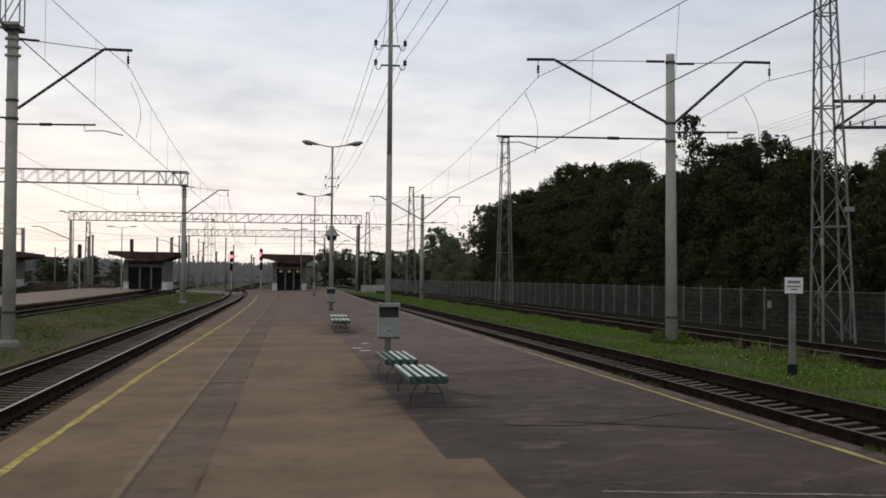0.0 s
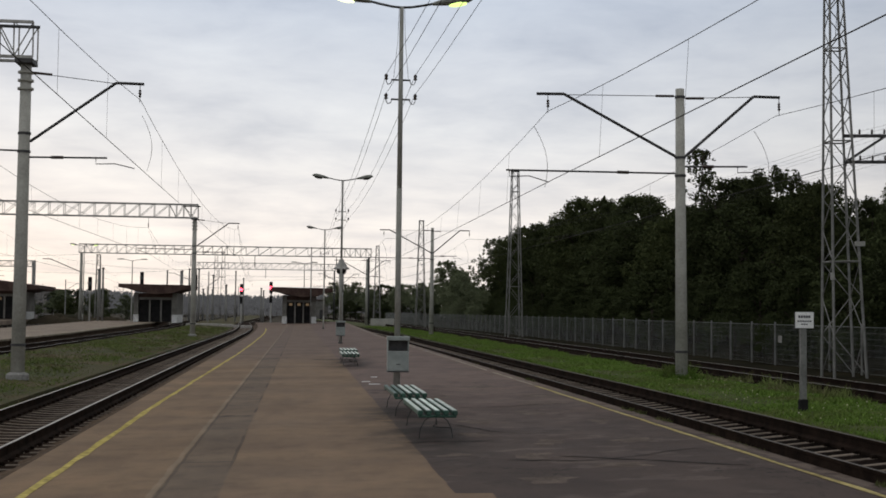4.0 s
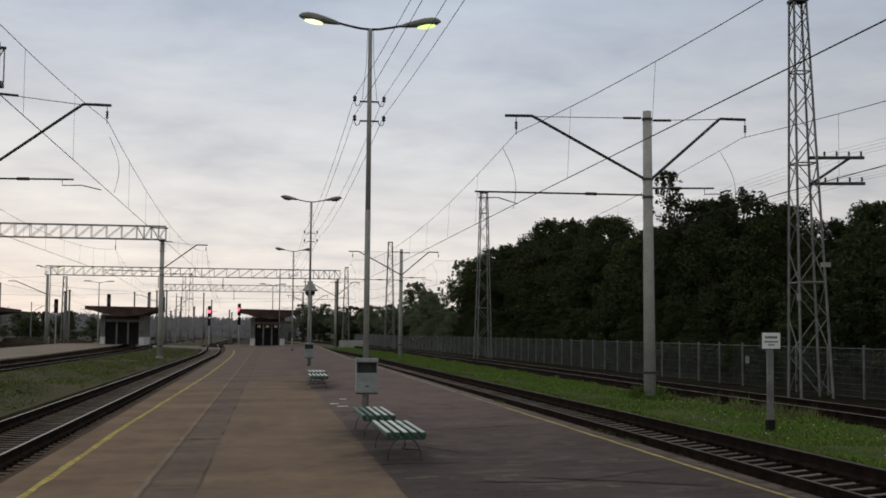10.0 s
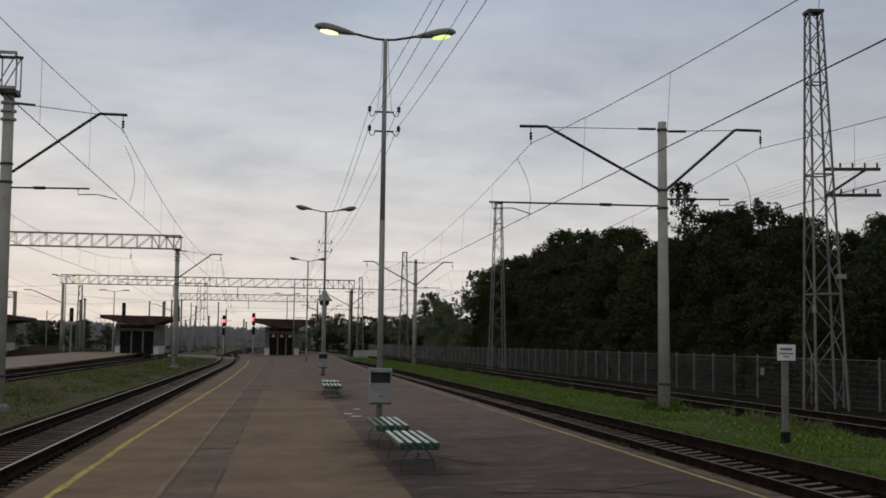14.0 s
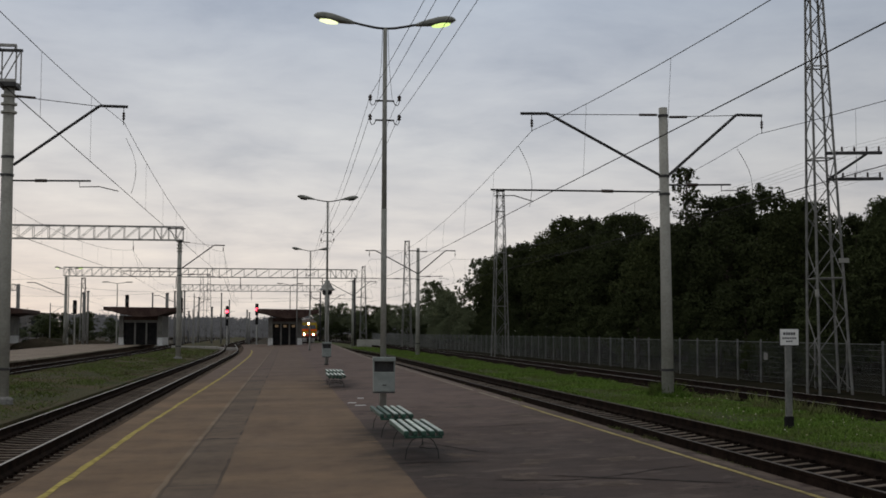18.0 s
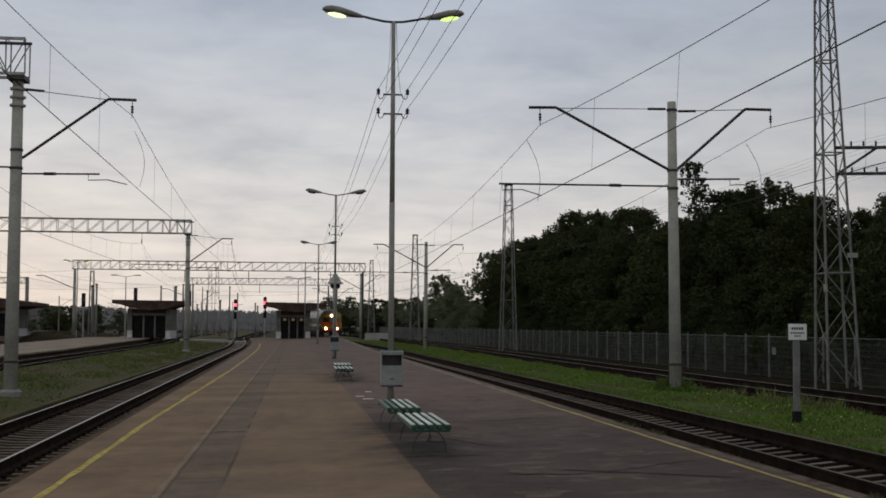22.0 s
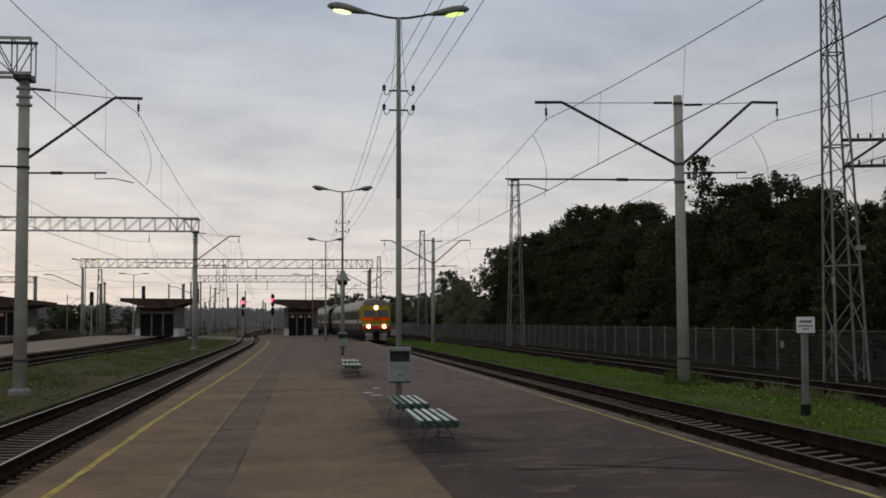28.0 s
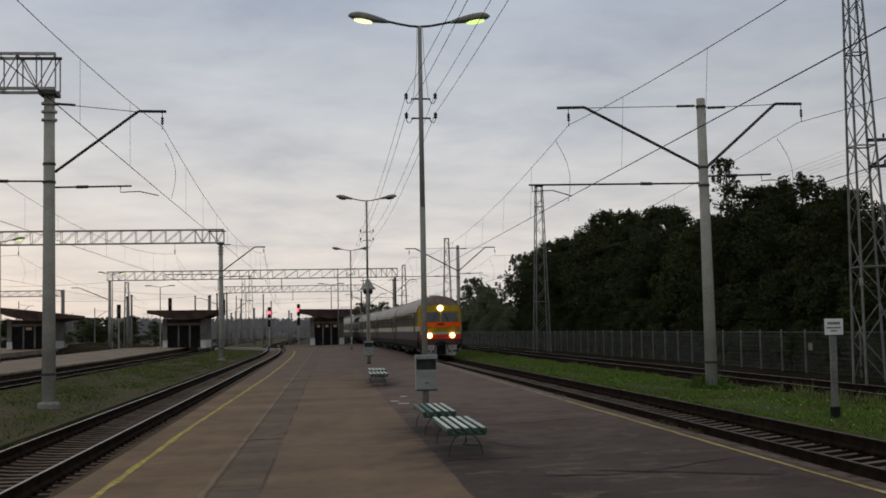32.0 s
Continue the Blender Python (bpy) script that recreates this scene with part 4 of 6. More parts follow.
def bench(x, y, length, label, green=()):
    z = plat_z(x, y)
    e = thing("bench", pose(x, y, z), label, "bench", "platform benches")
    w, hs = 0.64, 0.465
    for i in range(5):
        x0 = -w / 2 + i * (w - 0.082) / 4
        slat = part("slat", B(x0, x0 + 0.082, rb.uniform(-0.02, 0.02), length + rb.uniform(-0.02, 0.02), hs - 0.075, hs, bev=0.012), M_GREEN, e)
        # slat tops are paler than their sides and ends
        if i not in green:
            part("worn_top", B(x0 + 0.006, x0 + 0.076, 0.10 + rb.uniform(-0.05, 0.05), length - 0.05, hs - 0.006, hs + 0.004, bev=0.003), M_GREENLIGHT, slat, "pale paint on the slat's top")
    for yy in (0.03, length - 0.11):
        part("end_rail", B(-w / 2 + 0.015, w / 2 - 0.015, yy, yy + 0.08, hs - 0.115, hs - 0.077, bev=0.01), M_GREEN, e, "dark green cross rail under the slats")
    for yy in (0.25, length - 0.3):
        fr = part("leg_frame", B(-w / 2 + 0.02, w / 2 - 0.02, yy - 0.02, yy + 0.02, hs - 0.10, hs - 0.077), M_IRON, e, "arched black iron leg frame")
        part("leg", tube(bmesh.new(), [(-0.27, yy, 0.0), (-0.25, yy, 0.16), (-0.18, yy, 0.29), (-0.08, yy, 0.36), (0, yy, 0.375)], 0.0085, 6), M_IRON, fr)
        part("leg", tube(bmesh.new(), [(0.27, yy, 0.0), (0.25, yy, 0.16), (0.18, yy, 0.29), (0.08, yy, 0.36), (0, yy, 0.375)], 0.0085, 6), M_IRON, fr)
        part("strut", tube(bmesh.new(), [(0, yy, 0.375), (0.0, yy, 0.24), (-0.05, yy, 0.19)], 0.0085, 6), M_IRON, fr)
        part("stretcher", tube(bmesh.new(), [(-0.04, yy, 0.19), (0.08, yy, 0.175), (0.24, yy, 0.17)], 0.0085, 6), M_IRON, fr)
    part("tie_bar", tube(bmesh.new(), [(0, 0.25, 0.37), (0, length - 0.3, 0.37)], 0.0085, 6), M_IRON, e)
    return e


rb = random.Random(31)
b0 = bench(2.27, 20.0, 2.8, "green slatted bench with pale tops on arched iron legs")
bench(2.22, 24.2, 2.8, "green slatted bench, two slats dark green, on iron legs", (0, 1))
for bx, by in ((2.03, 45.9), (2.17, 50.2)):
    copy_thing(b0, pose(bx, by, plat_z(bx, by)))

for gx, gy, gl in ((1.93, 36.3, 0.24), (2.33, 38.6, 0.2), (2.06, 35.0, 0.3)):
    tagged(part("paper_scrap", B(gx, gx + gl, gy, gy + 0.12, plat_z(gx, gy) - 0.01, plat_z(gx, gy) + 0.016, bev=0.003), M_WHITE), "small white scrap lying on the asphalt", "litter")


# ---- catenary ----
def cantilever(e, s, xp, bend_x, bend_z, end_x, root_z, tie_z, reg_z, reg_x, drop_x, con_x, con_z, hang=0.12):
    """A bracket on one side of a mast (local coordinates): strut, tie, hanger, registration tube and steady arm."""
    br = part("bracket", tube(bmesh.new(), [(s * xp, 0, root_z), (bend_x, 0, bend_z), (bend_x + (end_x - bend_x) * 0.06, 0, bend_z + 0.02), (end_x, 0, bend_z + 0.01)], 0.045, 8), M_DARKSTEEL, e, "bent dark tubular bracket")
    part("tie_rod", tube(bmesh.new(), [(s * xp, 0, tie_z), (bend_x, 0, bend_z)], 0.012, 5), M_DARKSTEEL, br)
    part("tie_insulator", tube(bmesh.new(), [(s * (xp + 0.05), 0, tie_z), (s * (xp + 0.6), 0, tie_z + (bend_z - tie_z) * 0.15)], 0.04, 8), M_INSUL, br)
    hx = end_x - s * hang
    part("hanger", tube(bmesh.new(), [(hx, 0, bend_z), (hx, 0, bend_z - 0.55)], 0.012, 5), M_DARKSTEEL, br)
    part("hanger_insulator", lathe(bmesh.new(), [(0.02, -0.12), (0.05, -0.08), (0.025, -0.04), (0.05, 0), (0.025, 0.04), (0.05, 0.08), (0.02, 0.12)], 8, (hx, 0, bend_z - 0.28)), M_INSUL, br, "dark hanging insulator")
    rg = part("registration_tube", tube(bmesh.new(), [(s * xp * 0.8, 0, reg_z - 0.03), (reg_x, 0, reg_z)], 0.028, 8), M_DARKSTEEL, e)
    q = s * xp + (reg_x - s * xp) * 0.28
    part("tube_insulator", rod(bmesh.new(), (q, 0, reg_z - 0.02), (q + s * 0.35, 0, reg_z - 0.015), 0.05, 0.05, 8), M_INSUL, rg)
    part("steady_arm", tube(bmesh.new(), [(drop_x, 0, reg_z), (drop_x, 0, reg_z - 0.19), (drop_x + (con_x - drop_x) * 0.5, 0, reg_z - 0.17), (con_x, 0, con_z)], 0.016, 6), M_DARKSTEEL, rg)
    return br


def mast(e, h, r0=0.19, r1=0.13, foot=False):
    part("mast", rod(bmesh.new(), (0, 0, -0.4), (0, 0, h), r0, r1, 16), M_CONC, e, "round tapered concrete mast", True)
    for zz in (h - 0.25, h - 2.1, h - 2.65, 0.75):
        r = r0 + (r1 - r0) * zz / h
        part("clamp", lathe(bmesh.new(), [(r - 0.01, zz - 0.04), (r + 0.025, zz - 0.035), (r + 0.025, zz + 0.035), (r - 0.01, zz + 0.04)], 14), M_DARKSTEEL, e)
    if foot:
        part("footing", lathe(bmesh.new(), [(0.02, -0.4), (0.34, -0.4), (0.34, -0.14), (0.30, -0.10), (0.24, -0.07), (0.02, -0.06)], 14), M_FARPOLE, e, "low round concrete footing")


def catenary_pole(x, y, z):
    e = thing("catenary_pole", pose(x, y, z), "grey concrete catenary mast with brackets to both sides", "catenary pole", "right-hand catenary masts")
    mast(e, 8.72)
    cantilever(e, -1, 0.15, -3.55, 8.47, -4.42, 6.66, 8.5, 6.17, -5.35, -5.25, -4.05, 5.82, 0.34)
    cantilever(e, 1, 0.15, 2.3, 8.52, 3.15, 6.66, 8.44, 6.38, 2.1, 1.8, 2.6, 6.12, 0.02)
    return e


POLES_R = [(11.48, 37.0), (11.33, 105.0), (9.6, 171.0), (8.6, 236.0)]
pa = catenary_pole(11.56, 37.0, 0.22)
pa.matrix_basis = pose(11.58, 37.0, 0.22, 0, -0.55, 0)
for x, y in POLES_R[1:]:
    copy_thing(pa, pose(x, y, 0.36))


def truss(e, bays, z0, z1, depth, material=M_TRUSS, r=0.042, flip=False):
    """A box lattice beam across the tracks; bays are the places of its uprights."""
    x0, x1 = min(bays), max(bays)
    for yy in (-depth / 2, depth / 2):
        for zz in (z0, z1):
            part("chord", B(x0, x1, yy - r, yy + r, zz - r, zz + r), material, e)
    for yy in (-depth / 2, depth / 2):
        bm = bmesh.new()
        for i, a in enumerate(bays):
            rod(bm, (a, yy, z0), (a, yy, z1), r * 0.55, n=4, caps=False)
            if i + 1 < len(bays):
                b = bays[i + 1]
                up = flip or (abs(b - a) < 0.95 and i % 2)
                rod(bm, (a, yy, z1 if up else z0), (b, yy, z0 if up else z1), r * 0.48, n=4, caps=False)
        part("lacing", bm, material, e, "uprights and diagonal lacing bars")
    bm = bmesh.new()
    for a in bays[::2]:
        for zz in (z0, z1):
            rod(bm, (a, -depth / 2, zz), (a, depth / 2, zz), r * 0.4, n=4, caps=False)
    part("cross_ties", bm, material, e)


def beam_bays(start, end, close=0.56, pitch=1.15, ends=4):
    """Uprights from the near end: a few close ones, then the regular pitch."""
    d = -1.0 if end < start else 1.0
    out = [start + d * close * k for k in range(ends + 1)]
    while abs(end - out[-1]) > pitch * 1.4:
        out.append(out[-1] + d * pitch)
    out.append(end)
    return sorted(out)


def portal(x, y, z, span_to, h, zb0, zb1, label, over=0.6):
    """A mast with a lattice beam on it that spans the tracks to the left."""
    e = thing("catenary_gantry", pose(x, y, z), label, "catenary gantry", "lattice gantries")
    mast(e, h, 0.21, 0.16, True)
    truss(e, beam_bays(over, span_to - x), zb0, zb1, 0.7)
    m2 = part("far_mast", rod(bmesh.new(), (span_to - x + 0.4, 0, -0.4), (span_to - x + 0.4, 0, h), 0.21, 0.16, 12), M_CONC, e, "", True)
    part("cap_plate", B(-0.26, 0.26, -0.4, 0.4, h - 0.01, zb0 - 0.045), M_DARKSTEEL, e)
    part("head_bar", B(-0.9, 0.45, -0.42, -0.36, zb1 - 0.2, zb1 - 0.12), M_DARKSTEEL, e)
    cantilever(e, 1, 0.17, 2.64, 8.7, 3.5, 6.86, 8.95, 6.42, 2.45, 2.12, 3.27, 6.12)
    rg = part("registration_tube", tube(bmesh.new(), [(-0.15, 0, 6.58), (-4.4, 0, 6.62)], 0.028, 8), M_DARKSTEEL, e)
    part("tube_insulator", rod(bmesh.new(), (-1.2, 0, 6.59), (-1.55, 0, 6.595), 0.05, 0.05, 8), M_INSUL, rg)
    part("steady_arm", tube(bmesh.new(), [(-4.3, 0, 6.62), (-4.3, 0, 6.45), (-3.6, 0, 6.2)], 0.016, 6), M_DARKSTEEL, rg)
    for hx in (-3.58, -15.6):
        part("hanger", tube(bmesh.new(), [(hx, 0, zb0), (hx, 0, 8.15)], 0.016, 5), M_DARKSTEEL, e)
        part("hanger_insulator", lathe(bmesh.new(), [(0.02, -0.16), (0.05, -0.1), (0.03, -0.04), (0.05, 0.02), (0.03, 0.08), (0.02, 0.16)], 8, (hx, 0, 8.45)), M_INSUL, e, "dark hanging insulator")
    # small insulators on the mast head
    for zz in (h - 0.25, h - 0.5, h - 0.75):
        part("head_insulator", lathe(bmesh.new(), [(0.17, zz - 0.04), (0.24, zz - 0.03), (0.24, zz + 0.03), (0.17, zz + 0.04)], 12), M_CONC, e)
    return e


portal(-8.20, 39.0, 0.2, -34.0, 9.2, 9.36, 10.42, "concrete mast carrying a lattice steel beam over the tracks", 0.25)
portal(-7.98, 101.0, 0.15, -34.0, 8.95, 9.08, 10.12, "lattice steel gantry beam on concrete masts", 0.25)
# wide gantries further away
def wide_gantry(y, xa, xb, zb, zt):
    e = thing("catenary_gantry", pose(0, y, 0), "long lattice gantry spanning all the tracks", "catenary gantry", "lattice gantries")
    for x in (xa, xb):
        slim = x > 0
        part("mast", rod(bmesh.new(), (x, 0, -0.4), (x, 0, zb), 0.16 if slim else 0.24, 0.13 if slim else 0.18, 10), M_DARKSTEEL if slim else M_CONC, e, "slim dark mast" if slim else "", True)
    half_ = (xa + xb) / 2
    left_ = beam_bays(xa - 0.3, half_, 0.78, 1.26, 3)
    right_ = beam_bays(xb + 0.3, half_, 0.72, 1.66, 5)
    truss(e, left_ + right_[1:], zb, zt, 0.9, r=0.048)
    part("drop_bracket", tube(bmesh.new(), [(xa, 0, zb - 2.6), (xa - 4.0, 0, zb - 0.9), (xa - 5, 0, zb - 0.9)], 0.06, 6), M_DARKSTEEL, e)
    for xx in (-14, -5.5, 5.5):
        part("hanger", rod(bmesh.new(), (xx, 0, zb), (xx, 0, zb - 1.6), 0.05, n=5), M_DARKSTEEL, e)
    return e


wide_gantry(172, -28.3, 9.9, 9.32, 10.48)
wide_gantry(236, -18.2, 7.2, 9.45, 10.6)


def side_gantry(x, y, zb, zt, reach):
    """A lower lattice beam on a thick column, over the outer tracks."""
    e = thing("catenary_gantry", pose(x, y, 0), "lower lattice gantry beam on a thick concrete column", "catenary gantry", "lattice gantries")
    part("mast", rod(bmesh.new(), (0, 0, -0.4), (0, 0, zt + 0.1), 0.25, 0.23, 10), M_FARPOLE, e, "thick round column", True)
    truss(e, beam_bays(-0.2, -reach, 0.7, 1.3, 2), zb, zt, 0.8, r=0.045)
    part("far_mast", rod(bmesh.new(), (-reach + 0.3, 0, -0.4), (-reach + 0.3, 0, zt), 0.25, 0.23, 10), M_FARPOLE, e, "", True)


side_gantry(-33.3, 166.5, 7.2, 7.9, 24.0)


def catenary(name_off, sup, mess_z, con_z, xo):
    """Messenger, contact wire and droppers through the supports (x, y)."""
    for (ax, ay), (bx, by) in zip(sup, sup[1:]):
        L = by - ay
        m = sag((ax, ay, mess_z), (bx, by, mess_z), 1.15, 16)
        wire("messenger_wire", m, 0.0095, "dark messenger wire of the overhead line")
        wire("contact_wire", [(ax + xo, ay, con_z), ((ax + bx) / 2 + xo, (ay + by) / 2, con_z - 0.03), (bx + xo, by, con_z)], 0.012, "dark contact wire above the track")
        bm = bmesh.new()
        for k in range(1, 10):
            t = k / 10
            p = Vector((ax, ay, 0)).lerp(Vector((bx, by, 0)), t)
            zt = mess_z - 4 * 1.15 * t * (1 - t)
            rod(bm, (p.x + xo, p.y, con_z), (p.x, p.y, zt), 0.0045, n=3, caps=False)
        tagged(part("dropper_wires", bm, M_WIRE), "thin droppers between messenger and contact wire", "wire", kind="stuff")
        # slack jumper near the support
        j = sag((ax, ay + 1.5, mess_z - 0.25), (ax + 0.25, ay + 1.0, con_z), 0.0, 8)
        j = [p + Vector((0.22 * math.sin(math.pi * i / 8) - 0.12, 0, 0)) for i, p in enumerate(j)]
        wire("jumper_wire", j, 0.008, "slack jumper cable between the wires")


catenary("r", [(7.52, -31.0), (7.42, 37.0), (7.36, 105.0), (7.3 + bend_r(171), 171.0), (7.3 + bend_r(236), 236.0)], 8.14, 5.95, -0.08)
catenary("r2", [(13.7, -31.0), (14.52, 37.0), (14.3, 105.0), (13.9 + bend_r(171), 171.0), (13.9 + bend_r(236), 236.0)], 8.2, 6.15, 0)
catenary("l", [(-4.88, -27.0), (-4.8, 39.0), (-4.55, 101.0), (-5.1 + bend(172), 172.0), (-5.1 + bend(236), 236.0)], 8.42, 6.36, 0)
catenary("l2", [(-12.0, -27.0), (-11.8, 39.0), (-11.56, 101.0), (-13 + bend(172), 172.0), (-14 + bend(236), 236.0)], 8.42, 6.36, 0)
for p_, q_, s_ in (((-50, 171, 8.9), (-28.3, 172, 9.1), 0.3), ((-28.3, 172, 8.0), (-9, 172, 7.6), 0.5), ((-46, 200, 7.6), (-20, 201, 7.9), 0.4), ((-19, 215, 7.1), (3, 216, 7.3), 0.25), ((-18, 236, 8.4), (7, 236, 8.3), 0.2)):
    wire("span_wire", sag(p_, q_, s_), 0.013, "thin cross-span wire over the yard tracks")
catenary("l3", [(-24, 39.0), (-23.6, 101.0), (-24.5 + bend(172), 172.0), (-29 + bend(236), 236.0)], 8.42, 6.36, 0)


# ---- lattice towers ----
def tower(x, y, z, h, base, top, arms, turn, label, lean=0.0):
    e = thing("lattice_tower", pose(x, y, z, 0, lean, turn), label, "lattice tower", "steel lattice towers")
    lv = [0.0]
    while lv[-1] < h - 0.3:
        lv.append(min(h, lv[-1] + (base + (top - base) * lv[-1] / h) * 1.2))
    lv[-1] = h

    def half(zz):
        return (base + (top - base) * zz / h) / 2

    cs = ((-1, -1), (1, -1), (1, 1), (-1, 1))
    for cx, cy in cs:
        part("leg", rod(bmesh.new(), (cx * base / 2, cy * base / 2, -0.3), (cx * top / 2, cy * top / 2, h), 0.05, 0.04, 4), M_TOWER, e)
    for k in range(4):
        (ax, ay), (bx, by) = cs[k], cs[(k + 1) % 4]
        for i, (z0, z1) in enumerate(zip(lv, lv[1:])):
            a, b = half(z0), half(z1)
            p, q = ((ax * a, ay * a, z0), (bx * b, by * b, z1)) if (i + k // 2) % 2 else ((bx * a, by * a, z0), (ax * b, ay * b, z1))
            part("brace", rod(bmesh.new(), p, q, 0.019, n=4, caps=False), M_TOWER, e)
            if i % 4 == 3:
                part("strut", rod(bmesh.new(), (ax * a, ay * a, z0 + 0.01), (bx * a, by * a, z0 + 0.01), 0.026, n=4, caps=False), M_TOWER, e)
    part("top_frame", B(-top / 2 - 0.06, top / 2 + 0.06, -top / 2 - 0.06, top / 2 + 0.06, h - 0.03, h + 0.07), M_DARKSTEEL, e)
    if arms:
        for zz in (arms, arms + 0.86):
            ar = part("crossarm", B(0.2, 2.1, -0.05, 0.05, zz - 0.05, zz + 0.05), M_DARKSTEEL, e, "dark crossarm with insulators")
            for k in range(4):
                part("insulator", lathe(bmesh.new(), [(0.02, zz + 0.06), (0.045, zz + 0.1), (0.025, zz + 0.14), (0.045, zz + 0.18), (0.01, zz + 0.22)], 7, (0.75 + 0.42 * k, 0, 0)), M_INSUL, ar)
        part("arm_brace", rod(bmesh.new(), (0.25, 0, arms), (1.6, 0, arms + 0.84), 0.045, n=5), M_DARKSTEEL, e)
    return e


tower(-26.3, 173.6, -0.1, 9.2, 0.75, 0.45, 0, 0, "slim lattice mast beside the gantry column")
near_tower = tower(17.68, 39.2, 0.2, 13.0, 1.08, 0.42, 6.92, -2, "tall grey steel lattice tower with side crossarms", -1.42)
part("junction_box", B(-0.58, -0.46, -0.62, -0.52, 3.05, 3.3, bev=0.02), M_GALV, near_tower, "small grey junction box")
part("side_bracket", B(0.3, 0.62, -0.5, -0.42, 4.15, 4.3), M_GALV, near_tower, "pale steel side bracket")
for x, y in ((17.45, 100.0), (15.65, 158.0), (14.3, 222.0), (-15.9, 258.0), (-14.7, 262.0)):
    tower(x, y, 0.1, 13.35, 1.2, 0.5, 0, 3, "slender grey steel lattice tower")
for zz in (7.3, 8.16):
    for k in range(4):
        a = radians(-4)
        ox, oy = (0.75 + 0.42 * k) * math.cos(a), (0.75 + 0.42 * k) * math.sin(a)
        wire("telephone_line", sag((17.55 + ox, 39.2 + oy, zz), (17.6 + 0.3 * k, 100.0, zz + 0.6), 0.5), 0.0035, "thin telephone line on the tower arms")
        wire("telephone_line", sag((17.55 + ox, 39.2 + oy, zz), (19 + 0.5 * k, -20.0, zz + 0.3), 0.5), 0.0035, "thin telephone line on the tower arms")


# ---- sign on the grass ----
def sign_board():
    e = thing("sign_post", pose(10.12, 24.35, 0.23), "white notice board on a grey post in the grass", "sign")
    part("post", B(-0.064, 0.064, -0.04, 0.04, 0, 1.62, bev=0.01), M_FENCE, e)
    part("foot", B(-0.082, 0.082, -0.07, 0.07, -0.05, 0.2, bev=0.015), M_DARK, e, "black painted foot")
    bd = part("board", B(-0.19, 0.19, -0.085, -0.055, 1.62, 1.94, bev=0.006), M_WHITE, e, "white board with black writing")
    part("frame", B(-0.2, 0.2, -0.07, -0.05, 1.61, 1.95), M_DARKSTEEL, bd)
    for z0, hh, ws in ((1.825, 0.05, 0.26), (1.745, 0.03, 0.30), (1.685, 0.028, 0.14)):
        n = max(3, int(ws / 0.045))
        for i in range(n):
            xx = -ws / 2 + ws * i / n
            part("letter_bar", B(xx, xx + ws / n * 0.75, -0.089, -0.084, z0, z0 + hh), M_INK, bd)


sign_board()


# ---- fence ----
FENCE_X, PANEL = 19.0, 2.58


def fence(y0, count):
    e = thing("mesh_fence", Matrix(), "long grey wire mesh fence on steel posts", "fence", kind="structure")
    post = B(-0.03, 0.03, -0.03, 0.03, -0.1, 1.72)
    pm = bpy.data.meshes.new("post")
    post.to_mesh(pm)
    post.free()
    pm.materials.append(M_FENCE)
    v, f = [], []

    def bar(x, y, z, yy, zz, r):
        k = len(v)
        if y == yy:
            v.extend([(x - r, y - r, z), (x + r, y - r, z), (x, y + r, z), (x - r, y - r, zz), (x + r, y - r, zz), (x, y + r, zz)])
        else:
            v.extend([(x - r, y, z - r), (x + r, y, z - r), (x, y, z + r), (x - r, yy, z - r), (x + r, yy, z - r), (x, yy, z + r)])
        f.extend([(k, k + 1, k + 4, k + 3), (k + 1, k + 2, k + 5, k + 4), (k + 2, k, k + 3, k + 5)])

    for i in range(32):
        bar(0, i * PANEL / 32, 0.05, i * PANEL / 32, 1.62, 0.0028)
    for k in range(9):
        bar(0.012, 0.0, 0.06 + k * 0.194, PANEL, 0.06 + k * 0.194, 0.0025)
    me = bpy.data.meshes.new("mesh_panel")
    me.from_pydata(v, [], f)
    me.materials.append(M_MESH)
    top = B(-0.012, 0.012, 0, PANEL, 1.605, 1.625)
    tm = bpy.data.meshes.new("top_rail")
    top.to_mesh(tm)
    top.free()
    tm.materials.append(M_MESH)
    for i in range(count):
        y = y0 + i * PANEL
        x = FENCE_X + (bend_r(y) if y > 110 else 0)
        x2 = FENCE_X + (bend_r(y + PANEL) if y + PANEL > 110 else 0)
        rz = math.degrees(-math.atan2(x2 - x, PANEL))
        share("post", pm, e, pose(x, y, 0.12, 0, 0, rz))
        share("mesh_panel", me, e, pose(x, y, 0.12, 0, 0, rz))
        share("top_rail", tm, e, pose(x, y, 0.12, 0, 0, rz))
    return e


fence(14.92, 79)
fp = thing("fence_plate", pose(FENCE_X - 0.06, 47.8, 1.15), "small grey plate wired to the fence", "plate")
part("plate", B(-0.01, 0.01, -0.2, 0.2, -0.12, 0.16), M_FENCE, fp)


